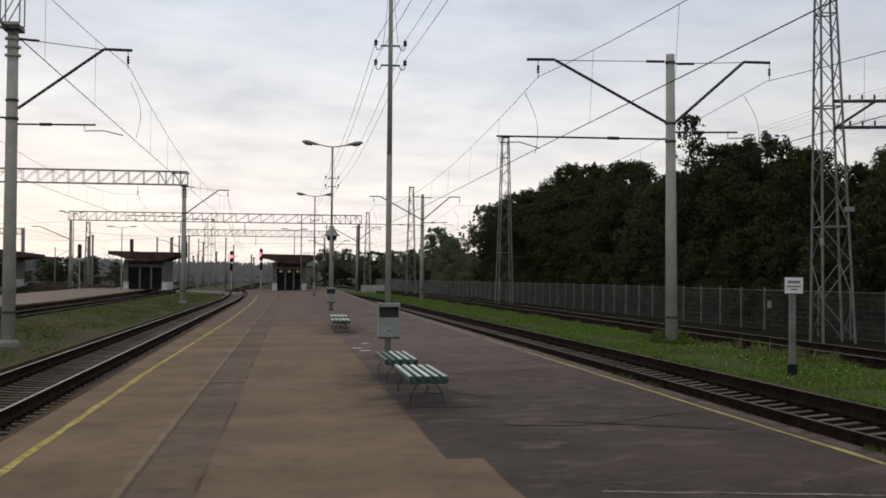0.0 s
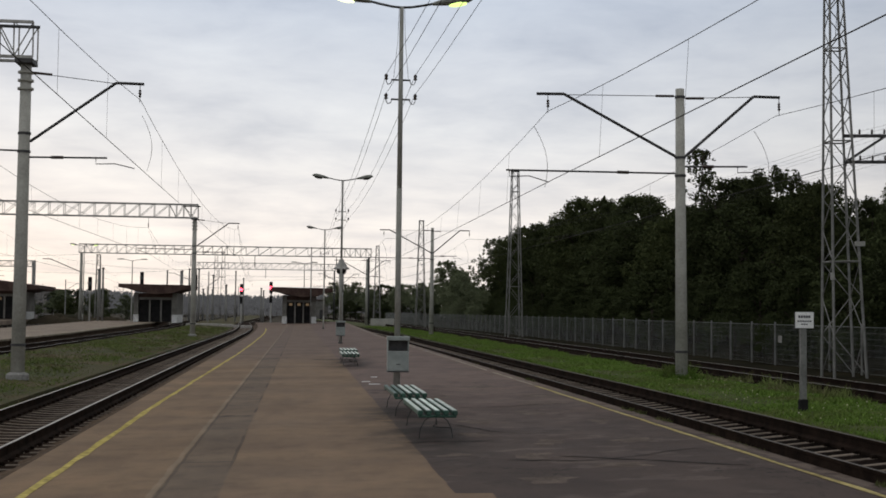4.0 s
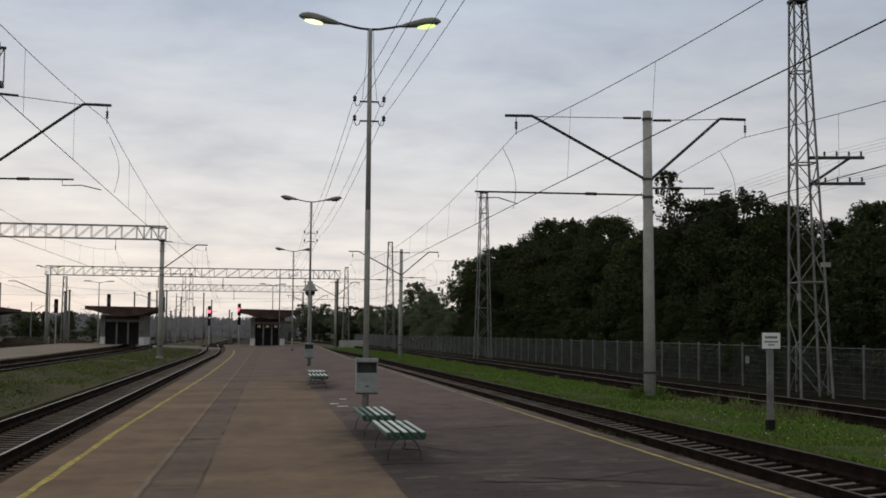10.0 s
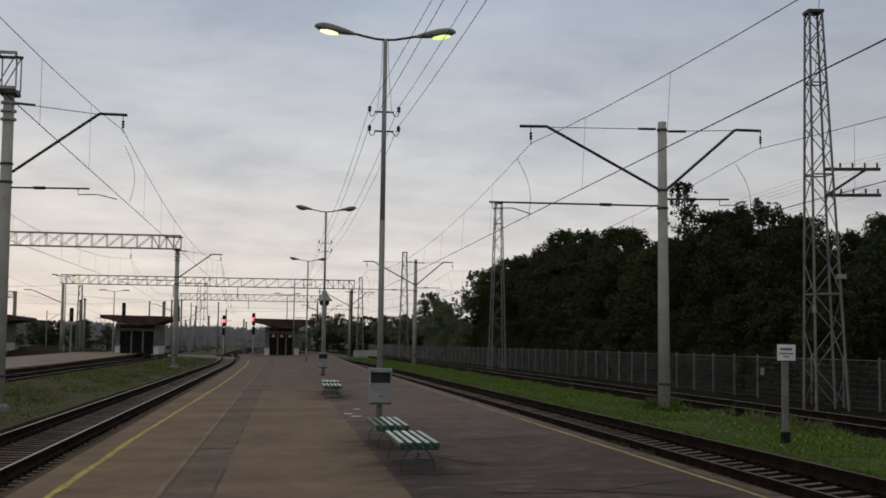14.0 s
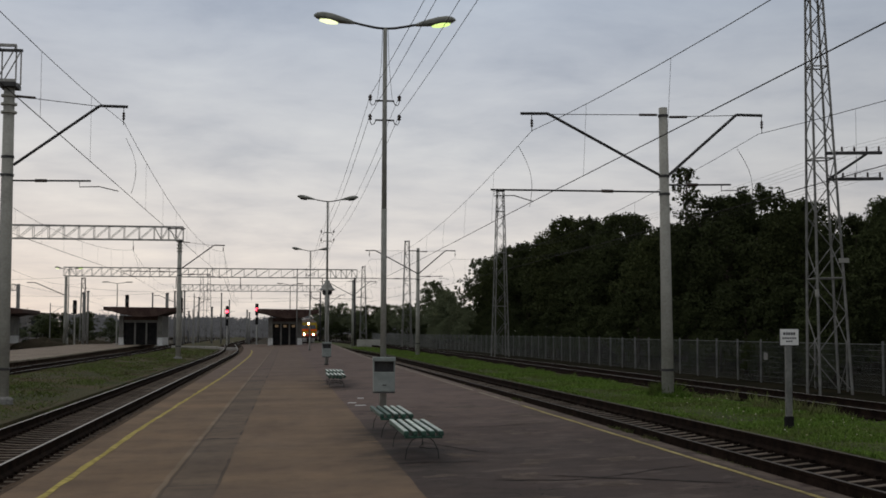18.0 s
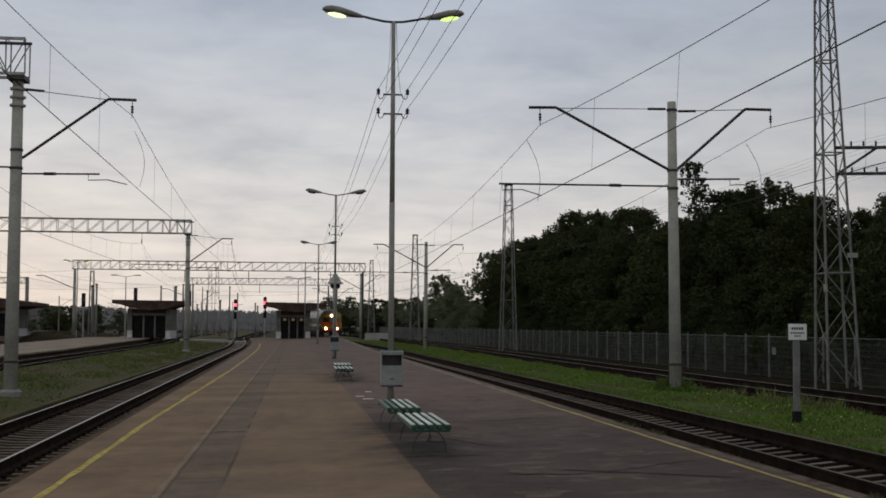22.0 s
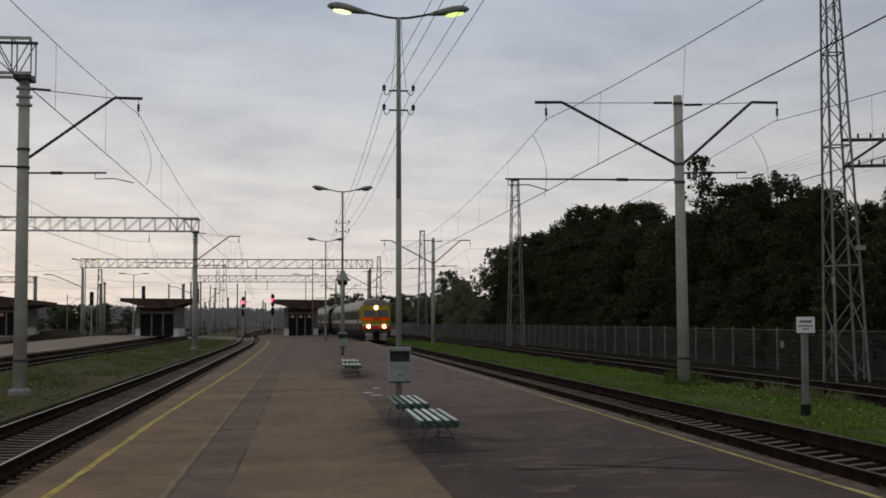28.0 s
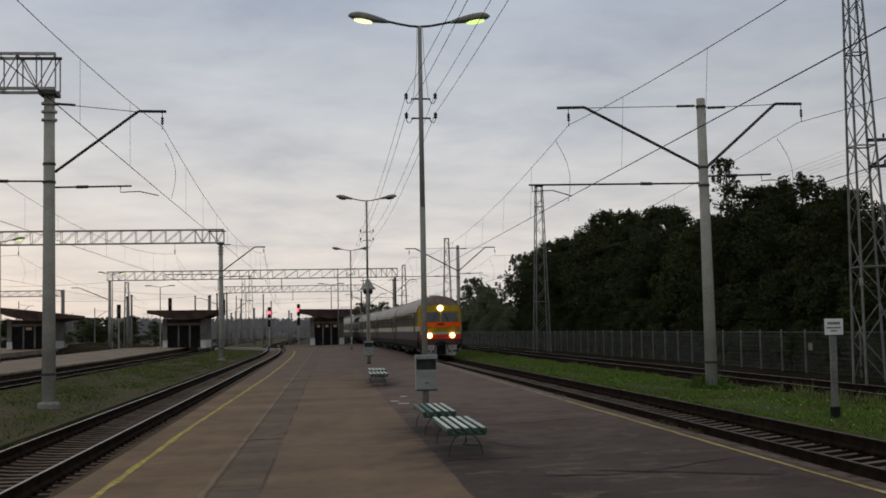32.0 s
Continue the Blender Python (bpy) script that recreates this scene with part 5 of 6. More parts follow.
# ---- trees ----
def leaf_cloud(seed, blobs, per, size, flat=0.8):
    rng = np.random.default_rng(seed)
    pts = []
    for bx, by, bz, br in blobs:
        per_ = max(8, int(per * (br / 0.7) ** 2))
        d = rng.normal(size=(per_, 3))
        d /= np.linalg.norm(d, axis=1)[:, None]
        rad = br * (0.25 + 0.9 * rng.random(per_) ** 0.6)
        pts.append(np.array([bx, by, bz]) + d * rad[:, None] * np.array([1, 1, flat]))
    p = np.concatenate(pts)
    c = len(p)
    nrm = rng.normal(size=(c, 3)) + np.array([0, 0, 0.5])
    nrm /= np.linalg.norm(nrm, axis=1)[:, None]
    t = np.cross(nrm, rng.normal(size=(c, 3)))
    t /= np.linalg.norm(t, axis=1)[:, None]
    b = np.cross(nrm, t)
    s = size * rng.uniform(0.5, 1.35, c)[:, None]
    v = np.empty((c, 4, 3))
    v[:, 0], v[:, 1], v[:, 2], v[:, 3] = p - t * s, p + b * s * 0.55, p + t * s, p - b * s * 0.55
    return v.reshape(-1, 3).tolist(), np.arange(4 * c).reshape(-1, 4).tolist()


def tree(seed, h, spread, mat, size=0.165, n_clump=85, per=110, low=0.08, fluff=1.0, label="dense dark green deciduous tree"):
    rng = random.Random(seed)
    e = thing("tree", pose(0, -900, 0), label, "tree", "trees behind the fence")
    tr = bmesh.new()
    rod(tr, (0, 0, -0.3), (rng.uniform(-0.2, 0.2), rng.uniform(-0.2, 0.2), h * 0.72), 0.17 + h * 0.008, 0.05, 9)
    part("trunk", tr, M_BARK, e, "", True)
    clumps = []
    lobes = [(rng.uniform(0, 6.28), rng.uniform(0.1, 0.55), rng.uniform(0.35, 0.93)) for _ in range(7)]
    for i in range(n_clump):
        la, lr, lz = lobes[i % 7]
        a = la + rng.gauss(0, 0.55)
        u = min(0.97, max(low, lz + rng.gauss(0, 0.17)))
        env = spread * (0.30 + 0.80 * math.sin(math.pi * min(1.0, 0.18 + 0.80 * u)))
        rr = env * min(1.0, lr + abs(rng.gauss(0, 0.33)))
        clumps.append((math.cos(a) * rr, math.sin(a) * rr, h * u, rng.uniform(0.45, 0.95) * (0.75 if u > 0.85 else 1.0) * fluff))
    # twigs that break the outline
    for i in range(52):
        a = rng.uniform(0, 6.28)
        u = rng.uniform(0.5, 0.97)
        env = spread * (0.30 + 0.80 * math.sin(math.pi * min(1.0, 0.18 + 0.80 * u)))
        q = rng.uniform(0.6, 1.0)
        clumps.append((math.cos(a) * env * q, math.sin(a) * env * q, h * (u + 0.015), rng.uniform(0.16, 0.34) * fluff))
    # leading shoots above the crown
    for i in range(12):
        a, q = rng.uniform(0, 6.28), rng.uniform(0.0, 0.5) * spread
        z0 = h * (0.97 - 0.16 * (q / spread) ** 2 - rng.uniform(0.0, 0.08))
        for st in range(4):
            clumps.append((math.cos(a) * q + rng.uniform(-0.08, 0.08), math.sin(a) * q + rng.uniform(-0.08, 0.08), z0 + 0.2 * st * fluff, (0.30 - 0.055 * st) * fluff))
    for i in range(0, 30, 4):
        x, y, z, r = clumps[i]
        lb = bmesh.new()
        tube(lb, [(0, 0, z * 0.6), (x * 0.5, y * 0.5, z * 0.82), (x, y, z)], 0.045, 5)
        part("limb", lb, M_BARK, e)
    v, f = leaf_cloud(seed, clumps, per, size)
    raw("crown", v, f, mat, e, "dense ragged crown of leaves")
    return e


EDGE = [tree(21, 11.0, 3.6, M_LEAF, 0.105, 95, 230), tree(22, 11.0, 4.1, M_LEAF, 0.105, 100, 230), tree(23, 11.0, 3.3, M_LEAF, 0.105, 90, 230), tree(24, 11.0, 3.8, M_LEAF2, 0.105, 95, 230)]
# the last two have distance haze painted into their leaves
PROTOS = [tree(11, 11.0, 3.6, M_LEAF), tree(12, 11.0, 4.2, M_LEAF, n_clump=90), tree(13, 11.0, 3.3, M_LEAF), tree(14, 11.0, 3.9, M_LEAF2), tree(16, 11.0, 3.9, M_LEAF3, 0.19, 80, 75), tree(17, 11.0, 3.9, M_FARWOOD, 0.19, 80, 75)]
TALL = tree(15, 13.0, 1.75, M_LEAF, 0.11, 58, 120, 0.62, 0.62, "taller open-crowned tree above the wood")


def place(proto, x, y, h, wide=1.0, turn=0, sink=0.0):
    k = h / (13.0 if proto is TALL else 11.0)
    return copy_thing(proto, pose(x, y, 0.1 - sink, 0, 0, turn) @ Matrix.Diagonal((k * wide, k * wide, k, 1)))


rt = random.Random(77)
wood_y = [30, 36, 40, 44, 49, 53, 58, 63, 67.5, 73, 79, 85.5, 92, 98, 104, 110.5, 120, 129, 137, 146, 155, 164]
def wood_h(y):
    return float(np.interp(y, [38, 48, 52, 57, 59, 63, 66, 69, 74, 79, 86, 92, 97, 104, 114, 119, 125, 136, 154, 168, 184], [6.9, 7.5, 8.0, 7.5, 7.9, 9.0, 9.9, 10.7, 10.2, 9.1, 9.9, 10.1, 11.1, 11.7, 12.4, 11.7, 11.5, 11.7, 12.0, 11.6, 10.4]))


for i, y in enumerate(wood_y):
    hgt = wood_h(y)
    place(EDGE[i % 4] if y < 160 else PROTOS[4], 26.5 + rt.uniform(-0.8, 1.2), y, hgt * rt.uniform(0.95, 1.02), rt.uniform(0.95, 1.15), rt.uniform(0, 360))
    place(PROTOS[(i + 2) % 3], 31.5 + rt.uniform(-1, 1.5), y + 3, wood_h((y + 3) * 0.84) * rt.uniform(0.98, 1.08), rt.uniform(1.0, 1.25), rt.uniform(0, 360))
    place(PROTOS[(i + 1) % 3], 37 + rt.uniform(-1, 2), y + 1, wood_h((y + 1) * 0.72) * rt.uniform(1.0, 1.1), 1.3, rt.uniform(0, 360))
place(TALL, 26.3, 80.0, 13.0, 1.0, 40)
# undergrowth
for i, y in enumerate(np.arange(30, 178, 4.4)):
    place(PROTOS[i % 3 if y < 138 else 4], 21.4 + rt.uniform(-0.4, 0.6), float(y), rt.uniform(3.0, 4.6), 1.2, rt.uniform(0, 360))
# creeper and bushes on and behind the fence
for x, y, h in ((19.35, 49.6, 2.1), (19.5, 50.8, 1.8), (19.6, 44.4, 1.7), (19.4, 43.2, 1.4)):
    place(PROTOS[0], x, y, h, 1.0, rt.uniform(0, 360))
# separate trees past the wood and the far belt
far_trees = [(27.2, 226, 11.0, 3), (30.6, 230, 9.4, 3), (28.2, 214, 8.6, 3), (22.0, 262, 7.5, 0), (27, 270, 8, 1), (17.5, 285, 6.5, 3), (20, 330, 7.0, 2)]
for x, y, h, k in far_trees:
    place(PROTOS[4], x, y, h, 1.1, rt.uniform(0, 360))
for i in range(14):
    place(PROTOS[3 if i in (4, 5, 9) else 4], 9 + i * 2.7, 300 + rt.uniform(-5, 8), rt.uniform(7.9, 8.7), 1.0, rt.uniform(0, 360))
    place(PROTOS[(2, 0, 1, 2)[i % 4]], 10 + i * 2.6, 292 + rt.uniform(-3, 3), rt.uniform(4.2, 5.6), 1.5, rt.uniform(0, 360), 0.6)
for i in range(13):
    place(PROTOS[(4, 3, 4, 1)[i % 4]], -66 + i * 3.0 + rt.uniform(-1, 1), 228 + rt.uniform(-6, 14), rt.uniform(5.6, 6.9), rt.uniform(1.0, 1.4), rt.uniform(0, 360), 1.5)
# belt of trees where the yard ends, haze put into leaf tint and glow
for i in range(25):
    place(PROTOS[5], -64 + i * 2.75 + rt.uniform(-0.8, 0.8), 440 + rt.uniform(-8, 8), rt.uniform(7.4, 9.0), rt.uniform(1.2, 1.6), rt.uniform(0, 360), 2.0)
for o in EDGE + PROTOS + [TALL]:
    for c in list(o.children_recursive) + [o]:
        bpy.data.objects.remove(c)


# ---- second platform and shelters ----
p2 = strip("platform", -25.5, -17.2, ys_plat, lambda x, y: 0.12 + 0.25 * min(1, max(0, (y - 100) / 65)), surf("pale_asphalt", (0.20, 0.158, 0.122), (0.285, 0.232, 0.182), 0.4, 0.85, 0.2, fine=20, space="World"), lambda y: 0.0, 0.1, 2)
w2 = strip("platform_wall", -25.3, -17.45, ys_plat, lambda x, y: 0.01 + 0.25 * min(1, max(0, (y - 100) / 65)), M_DIRT, lambda y: 0.0, 0.5, 2)
tagged(w2, "dark stained retaining wall under the platform", "wall", kind="structure")
kb = strip("platform_kerb", -17.42, -17.12, ys_plat, lambda x, y: 0.135 + 0.25 * min(1, max(0, (y - 100) / 65)), M_PALE, lambda y: 0.0, 0.12, 1)
tagged(kb, "pale worn kerb along the platform edge", "kerb", kind="structure")
tagged(p2, "second low platform of pale worn asphalt", "platform", kind="structure")
p3 = strip("platform", -44, -33, ys_plat, lambda x, y: 0.2 + 0.3 * min(1, max(0, (y - 100) / 58)), bpy.data.materials["pale_asphalt"], lambda y: 0.0, 0.5, 2)
tagged(p3, "third low platform of pale worn asphalt", "platform", kind="structure")


def shelter(x, y, z, w, doors, label, lit=False, slope=0.0, right=0.52):
    """A stair-head shelter: flat upturned brown roof, dark doors between piers, whitewashed pier feet."""
    e = thing("platform_shelter", pose(x, y, z), label, "shelter", "platform shelters")
    hw = w / 2
    # butterfly roof
    bm = bmesh.new()
    secs = [(-hw, 4.22, 4.66), (-hw * 0.75, 4.05, 4.65), (-hw * 0.5, 3.72, 4.64), (0, 3.40, 4.60), (hw * 0.5, 3.56, 4.60), (hw * 0.75, 3.95, 4.58), (hw, 4.15, 4.56)]
    rings = [[bm.verts.new((a, yy, zz)) for yy, zz in ((-2.2, b - slope * a), (9.0, b - slope * a), (9.0, c - slope * a), (-2.2, c - slope * a))] for a, b, c in secs]
    for p, q in zip(rings, rings[1:]):
        for k in range(4):
            bm.faces.new((p[k], p[(k + 1) % 4], q[(k + 1) % 4], q[k]))
    bm.faces.new(rings[0][::-1])
    bm.faces.new(rings[-1])
    part("roof", bm, M_ROOF, e, "dark brown upturned roof")
    wl, wr = -hw * 0.56, hw * right
    part("lintel", B(wl, wr, 0, 0.3, 3.05, 3.55), M_ROOF, e, "dark beam over the doors")
    part("transom_wall", B(wl, wr, 0.05, 0.3, 2.75, 3.05), M_WALL, e, "pale plaster above the doors")
    part("back_wall", B(wl, wr, 7.6, 7.9, 0, 3.5), M_WALL, e)
    for xx in (wl, wr):
        pr = part("side_wall", B(xx - 0.28, xx + 0.28, -0.1, 7.9, 0.9, 3.6), M_WALL, e, "plastered side wall")
        part("plinth", B(xx - 0.31, xx + 0.31, -0.14, 7.95, -0.1, 0.9), M_LIME, pr, "whitewashed foot")
    dw = (wr - wl - 0.56) / doors
    for i in range(doors):
        a = wl + 0.28 + i * dw
        dr = part("door", B(a + 0.07, a + dw - 0.07, 0.12, 0.2, 0.02, 2.74), M_DARK, e, "dark closed door")
        part("jamb", B(a + dw - 0.1, a + dw + 0.1, 0.02, 0.24, 0, 2.74), M_WALL, e)
        # centre shelter: panes glow in place of reflections; third shelter: one lit window
        if lit and (i == 1 or x > 0):
            part("notice", B(a + 0.3, a + dw - 0.35, 0.06, 0.11, 2.3, 2.62), M_WARM, dr, "warm glowing transom pane")
    return e


shelter(0.85, 165.0, 0.3, 7.9, 3, "station shelter with dark doors and brown upturned roof", True, 0.0, 0.40)
shelter(-17.15, 160.0, 0.37, 8.7, 3, "twin shelter on the second platform, dark doors", False)
shelter(-35.3, 158.0, 0.55, 9.4, 3, "twin shelter on the third platform, one window lit", True, 0.11, 0.42)


def lineside_hut(x, y):
    e = thing("lineside_hut", pose(x, y, -0.1), "tall pale lineside hut far beside the track", "hut")
    part("wall", B(-1.5, 1.5, 0, 2.4, 0, 4.4, bev=0.04), M_WALL, e)
    part("roof", B(-1.7, 1.7, -0.2, 2.6, 4.4, 4.65), M_ROOF, e)
    part("door", B(-0.5, 0.5, -0.05, 0.03, 0.1, 2.2), M_DARKSTEEL, e)
    return e


lineside_hut(6.3, 300.0)


def earth_mound(x, y, length, wide, tall, seed):
    """A long low heap of spoil with an uneven back."""
    rng = random.Random(seed)
    n, m = 18, 9
    v, f = [], []
    for i in range(n + 1):
        u = -1 + 2 * i / n
        for k in range(m + 1):
            w = -1 + 2 * k / m
            hgt = tall * max(0.0, 1 - u * u) ** 0.5 * max(0.0, 1 - w * w) * rng.uniform(0.75, 1.15)
            v.append((x + u * length / 2, y + w * wide / 2, hgt - 0.12))
    for i in range(n):
        for k in range(m):
            a = i * (m + 1) + k
            f.append((a, a + m + 1, a + m + 2, a + 1))
    tagged(raw("earth_mound", v, f, M_GROUND), "low mound of dark spoil beside the yard tracks", "earth mound", "earth mounds")


for hx, hy, hl, hw, ht in ((-29.5, 162.0, 7.5, 3.0, 1.05), (-24.3, 170.0, 6.0, 3.0, 0.95), (-30.0, 176.0, 10.0, 4.0, 1.3)):
    earth_mound(hx, hy, hl, hw, ht, int(-hx * 10))


# ---- foot crossing ----
crossing = thing("foot_crossing", Matrix(), "whitened concrete foot crossing laid across the tracks", "crossing", kind="structure")
for x0, x1, zt in ((-12.6, -11.2, 0.22), (-11.15, -9.8, 0.21), (-9.75, -8.4, 0.2), (-8.35, -6.9, 0.16), (-6.85, -6.2, 0.06), (-5.85, -5.2, 0.01), (-5.15, -4.5, 0.01)):
    for y0 in (160.0, 161.7):
        part("slab", B(x0 + bend(y0) * 0.9 + 0.02, x1 + bend(y0) * 0.9 - 0.02, y0, y0 + 1.65, -0.35, zt, bev=0.02), M_SLAB, crossing)


# ---- signals and far masts ----
def signal(x, y, h, lit_label, two=True, lens=None):
    e = thing("railway_signal", pose(x, y, 0), lit_label, "railway signal", "railway signals")
    part("mast", rod(bmesh.new(), (0, 0, -0.4), (0, 0, h), 0.11, 0.09, 8), M_TRUSS, e)
    hd = part("head", B(-0.24, 0.24, -0.16, 0.12, h - 1.4, h + 0.35, bev=0.05), M_DARK, e, "black signal head")
    part("lamp", lathe(bmesh.new(), [(0.02, -0.01), (0.24, 0.0), (0.24, 0.02), (0.02, 0.03)], 12), lens or M_RED, hd, "red signal light" if lens is None else "unlit lens").matrix_basis = pose(0, -0.2, h - 0.55, 90)
    part("visor", tube(bmesh.new(), [(-0.26, -0.42, h - 0.55), (-0.2, -0.42, h - 0.35), (0, -0.42, h - 0.28), (0.2, -0.42, h - 0.35), (0.26, -0.42, h - 0.55)], 0.02, 5), M_DARK, hd)
    if two:
        part("lower_head", B(-0.22, 0.22, -0.15, 0.1, h - 2.8, h - 1.7, bev=0.05), M_DARK, e, "unlit lower signal head")
    return e


signal(-8.6, 205.0, 5.75, "tall signal mast showing a red light")
signal(-3.6, 190.0, 5.85, "signal mast with a red light beside the shelter")
for x, y, h in ((-26.0, 165.0, 5.6), (-20.6, 174, 6.6), (-13.6, 176, 6.3)):
    signal(x, y, h, "dark railway signal mast", False, M_GLASS)

rp = random.Random(5)
for x, y, h, r in ((1.98, 162.4, 9.6, 0.075), (-25.0, 165.5, 6.9, 0.17), (-24.4, 165, 7.1, 0.15), (-14.7, 168, 7.0, 0.13), (-13.5, 170, 7.2, 0.14), (-21.8, 220, 8.5, 0.16), (-19.6, 221, 8.5, 0.16), (-18.0, 219, 8.8, 0.17), (-16.6, 222, 8.9, 0.17),
                   (-14.0, 220, 7.8, 0.16), (-11.75, 220, 6.2, 0.15), (-10.3, 222, 8.6, 0.14), (-8.9, 221, 7.4, 0.13), (-12.7, 236, 6.4, 0.2), (-6.3, 238, 6.0, 0.17), (-15.4, 240, 5.6, 0.2), (-4.6, 246, 5.4, 0.17), (-17.4, 244, 5.8, 0.2), (-5.3, 215, 5.2, 0.15)):
    e_ = thing("yard_pole", pose(x, y, 0.33 if x > 0 else -0.1), "plain grey concrete pole in the railway yard", "pole", "yard poles")
    part("mast", rod(bmesh.new(), (0, 0, -0.3), (0, 0, h), r, r * 0.8, 8), M_FARPOLE, e_, "", True)
    part("cap", B(-r, r, -r, r, h, h + 0.16), M_DARKSTEEL, e_)
tilt = thing("far_pole", pose(0, -950, 0), "distant catenary pole with a bracket", "pole", "distant poles")
part("mast", rod(bmesh.new(), (0, 0, -0.4), (0, 0, 9.2), 0.13, 0.09, 7), M_FARPOLE, tilt)
part("bracket", tube(bmesh.new(), [(0, 0, 6.7), (2.3, 0, 8.3), (3.2, 0, 8.3)], 0.05, 5), M_DARKSTEEL, tilt)
part("tie_rod", tube(bmesh.new(), [(0, 0, 8.6), (2.3, 0, 8.3)], 0.02, 4), M_DARKSTEEL, tilt)
part("registration_tube", tube(bmesh.new(), [(0, 0, 6.3), (2.9, 0, 6.3)], 0.03, 4), M_DARKSTEEL, tilt)
for i in range(30):
    y = rp.uniform(195, 380)
    x = rp.uniform(-0.30, -0.03) * y + bend(y) * 0.2
    copy_thing(tilt, pose(x, y, -0.1, 0, 0, rp.choice((0, 180))) @ Matrix.Diagonal((0.8, 0.8, rp.uniform(0.62, 0.92), 1)))
for c in list(tilt.children_recursive) + [tilt]:
    bpy.data.objects.remove(c)

# far lamp posts in the yard
lp = thing("yard_lamp", pose(0, -960, 0), "distant twin-armed yard lamp post", "street lamp", "yard lamps")
part("pole", rod(bmesh.new(), (0, 0, -0.3), (0, 0, 9.0), 0.09, 0.05, 7), M_GALV, lp)
for s in (-1, 1):
    part("arm", tube(bmesh.new(), [(0, 0, 9.0), (s * 0.5, 0, 9.1), (s * 1.1, 0, 9.2)], 0.035, 5), M_DARKSTEEL, lp)
    part("lamp_head", B(min(s * 1.0, s * 1.8), max(s * 1.0, s * 1.8), -0.12, 0.12, 9.16, 9.3, bev=0.04), M_LAMPSHELL, lp)
for x, y, k in ((-19.9, 158.0, 0.86), (1.2, 176, 0.93)):
    copy_thing(lp, pose(x, y, 0.1) @ Matrix.Diagonal((1, 1, k, 1)))
for c in list(lp.children_recursive) + [lp]:
    bpy.data.objects.remove(c)


# ---- distance ----
def far_building(x, y, w, h, storeys, bays, label):
    e = thing("far_building", pose(x, y, 0), label, "building", "distant buildings")
    part("wall", B(-w / 2, w / 2, 0, 14, -0.3, h), M_FARWALL, e)
    part("roof", B(-w / 2 - 0.3, w / 2 + 0.3, -0.3, 14.3, h, h + 0.5), M_ROOF, e)
    wm = B(-0.7, 0.7, -0.06, 0.02, 0, 1.5)
    me = bpy.data.meshes.new("window")
    wm.to_mesh(me)
    wm.free()
    me.materials.append(M_GLASS)
    for s in range(storeys):
        for b in range(bays):
            share("window", me, e, pose(-w / 2 + w * (b + 0.5) / bays, 0, 1.2 + s * (h - 1.0) / storeys))


far_building(-150, 640, 46, 9.5, 3, 12, "distant low apartment block behind trees")
far_building(-50.2, 262, 4.6, 5.2, 2, 2, "small pale house behind the yard")


def far_woods():
    """Belt of woods along the horizon: clumps of uneven height, haze painted into the foliage."""
    rng = random.Random(61)
    blobs = []
    for i in range(520):
        x = -520 + 1.28 * i + rng.uniform(-2, 2)
        top = 13.2 + 1.3 * math.sin(x * 0.043) + 0.9 * math.sin(x * 0.13 + 1) + rng.uniform(-0.9, 0.7)
        r = rng.uniform(2.4, 4.2)
        for z in (top - r, top - 2.2 * r, 1.5):
            blobs.append((x, 880 + rng.uniform(0, 40), z, r))
    v, f = leaf_cloud(62, [(x / 4, y / 4, z / 4, r / 4) for x, y, z, r in blobs], 26, 0.30)
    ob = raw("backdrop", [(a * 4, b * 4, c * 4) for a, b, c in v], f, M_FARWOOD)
    return tagged(ob, "belt of woods on the horizon, blue-grey haze painted in", "woods", kind="structure")


far_woods()

# low wall and a parked van by the far fence
wl = tagged(part("low_wall", B(9.9, 13.0, 166, 166.4, 0, 1.05, bev=0.03), M_CONC), "low grey concrete wall near the far fence", "wall")


def parked_van(x, y, turn):
    """A white van: boxy body with sloped nose, glazing, bumpers and wheels."""
    e = thing("parked_van", pose(x, y, 0.12, 0, 0, turn), "white van parked beyond the far fence", "van", "parked vans")
    side = [(-2.6, 0.45), (2.5, 0.45), (2.6, 1.05), (1.75, 1.3), (1.15, 2.35), (-2.5, 2.4), (-2.62, 1.2)]
    bm = bmesh.new()
    a = [bm.verts.new((p, -0.95, q)) for p, q in side]
    b = [bm.verts.new((p, 0.95, q)) for p, q in side]
    bm.faces.new(a)
    bm.faces.new(b[::-1])
    for k in range(len(side)):
        bm.faces.new((a[k], b[k], b[(k + 1) % 7], a[(k + 1) % 7]))
    part("body", bm, M_WHITE, e, "white painted body")
    for s in (-1, 1):
        part("side_window", B(0.35, 1.2, s * 0.95 - 0.01, s * 0.95 + 0.01, 1.4, 2.1), M_GLASS, e)
        for wx in (-1.6, 1.6):
            part("wheel", rod(bmesh.new(), (wx, s * 0.75, 0.33), (wx, s * 0.97, 0.33), 0.33, n=12), M_TYRE, e)
    part("windscreen", rod(bmesh.new(), (1.48, -0.8, 1.8), (1.48, 0.8, 1.8), 0.3, n=4), M_GLASS, e)
    part("bumper", B(2.5, 2.68, -0.9, 0.9, 0.4, 0.7, bev=0.04), M_DARKSTEEL, e)
    return e


parked_van(29.0, 300.0, 82)
parked_van(36.0, 302.0, 98)


# ---- train ----
PROFILE = [(1.25, 0.60), (1.45, 0.78), (1.46, 1.14), (1.46, 1.72), (1.46, 2.05), (1.45, 3.0), (1.41, 3.2), (1.22, 3.58), (0.82, 3.86), (0.0, 4.0)]
CAR = 25.2


def prof_x(z):
    return float(np.interp(z, [p[1] for p in PROFILE], [p[0] for p in PROFILE]))


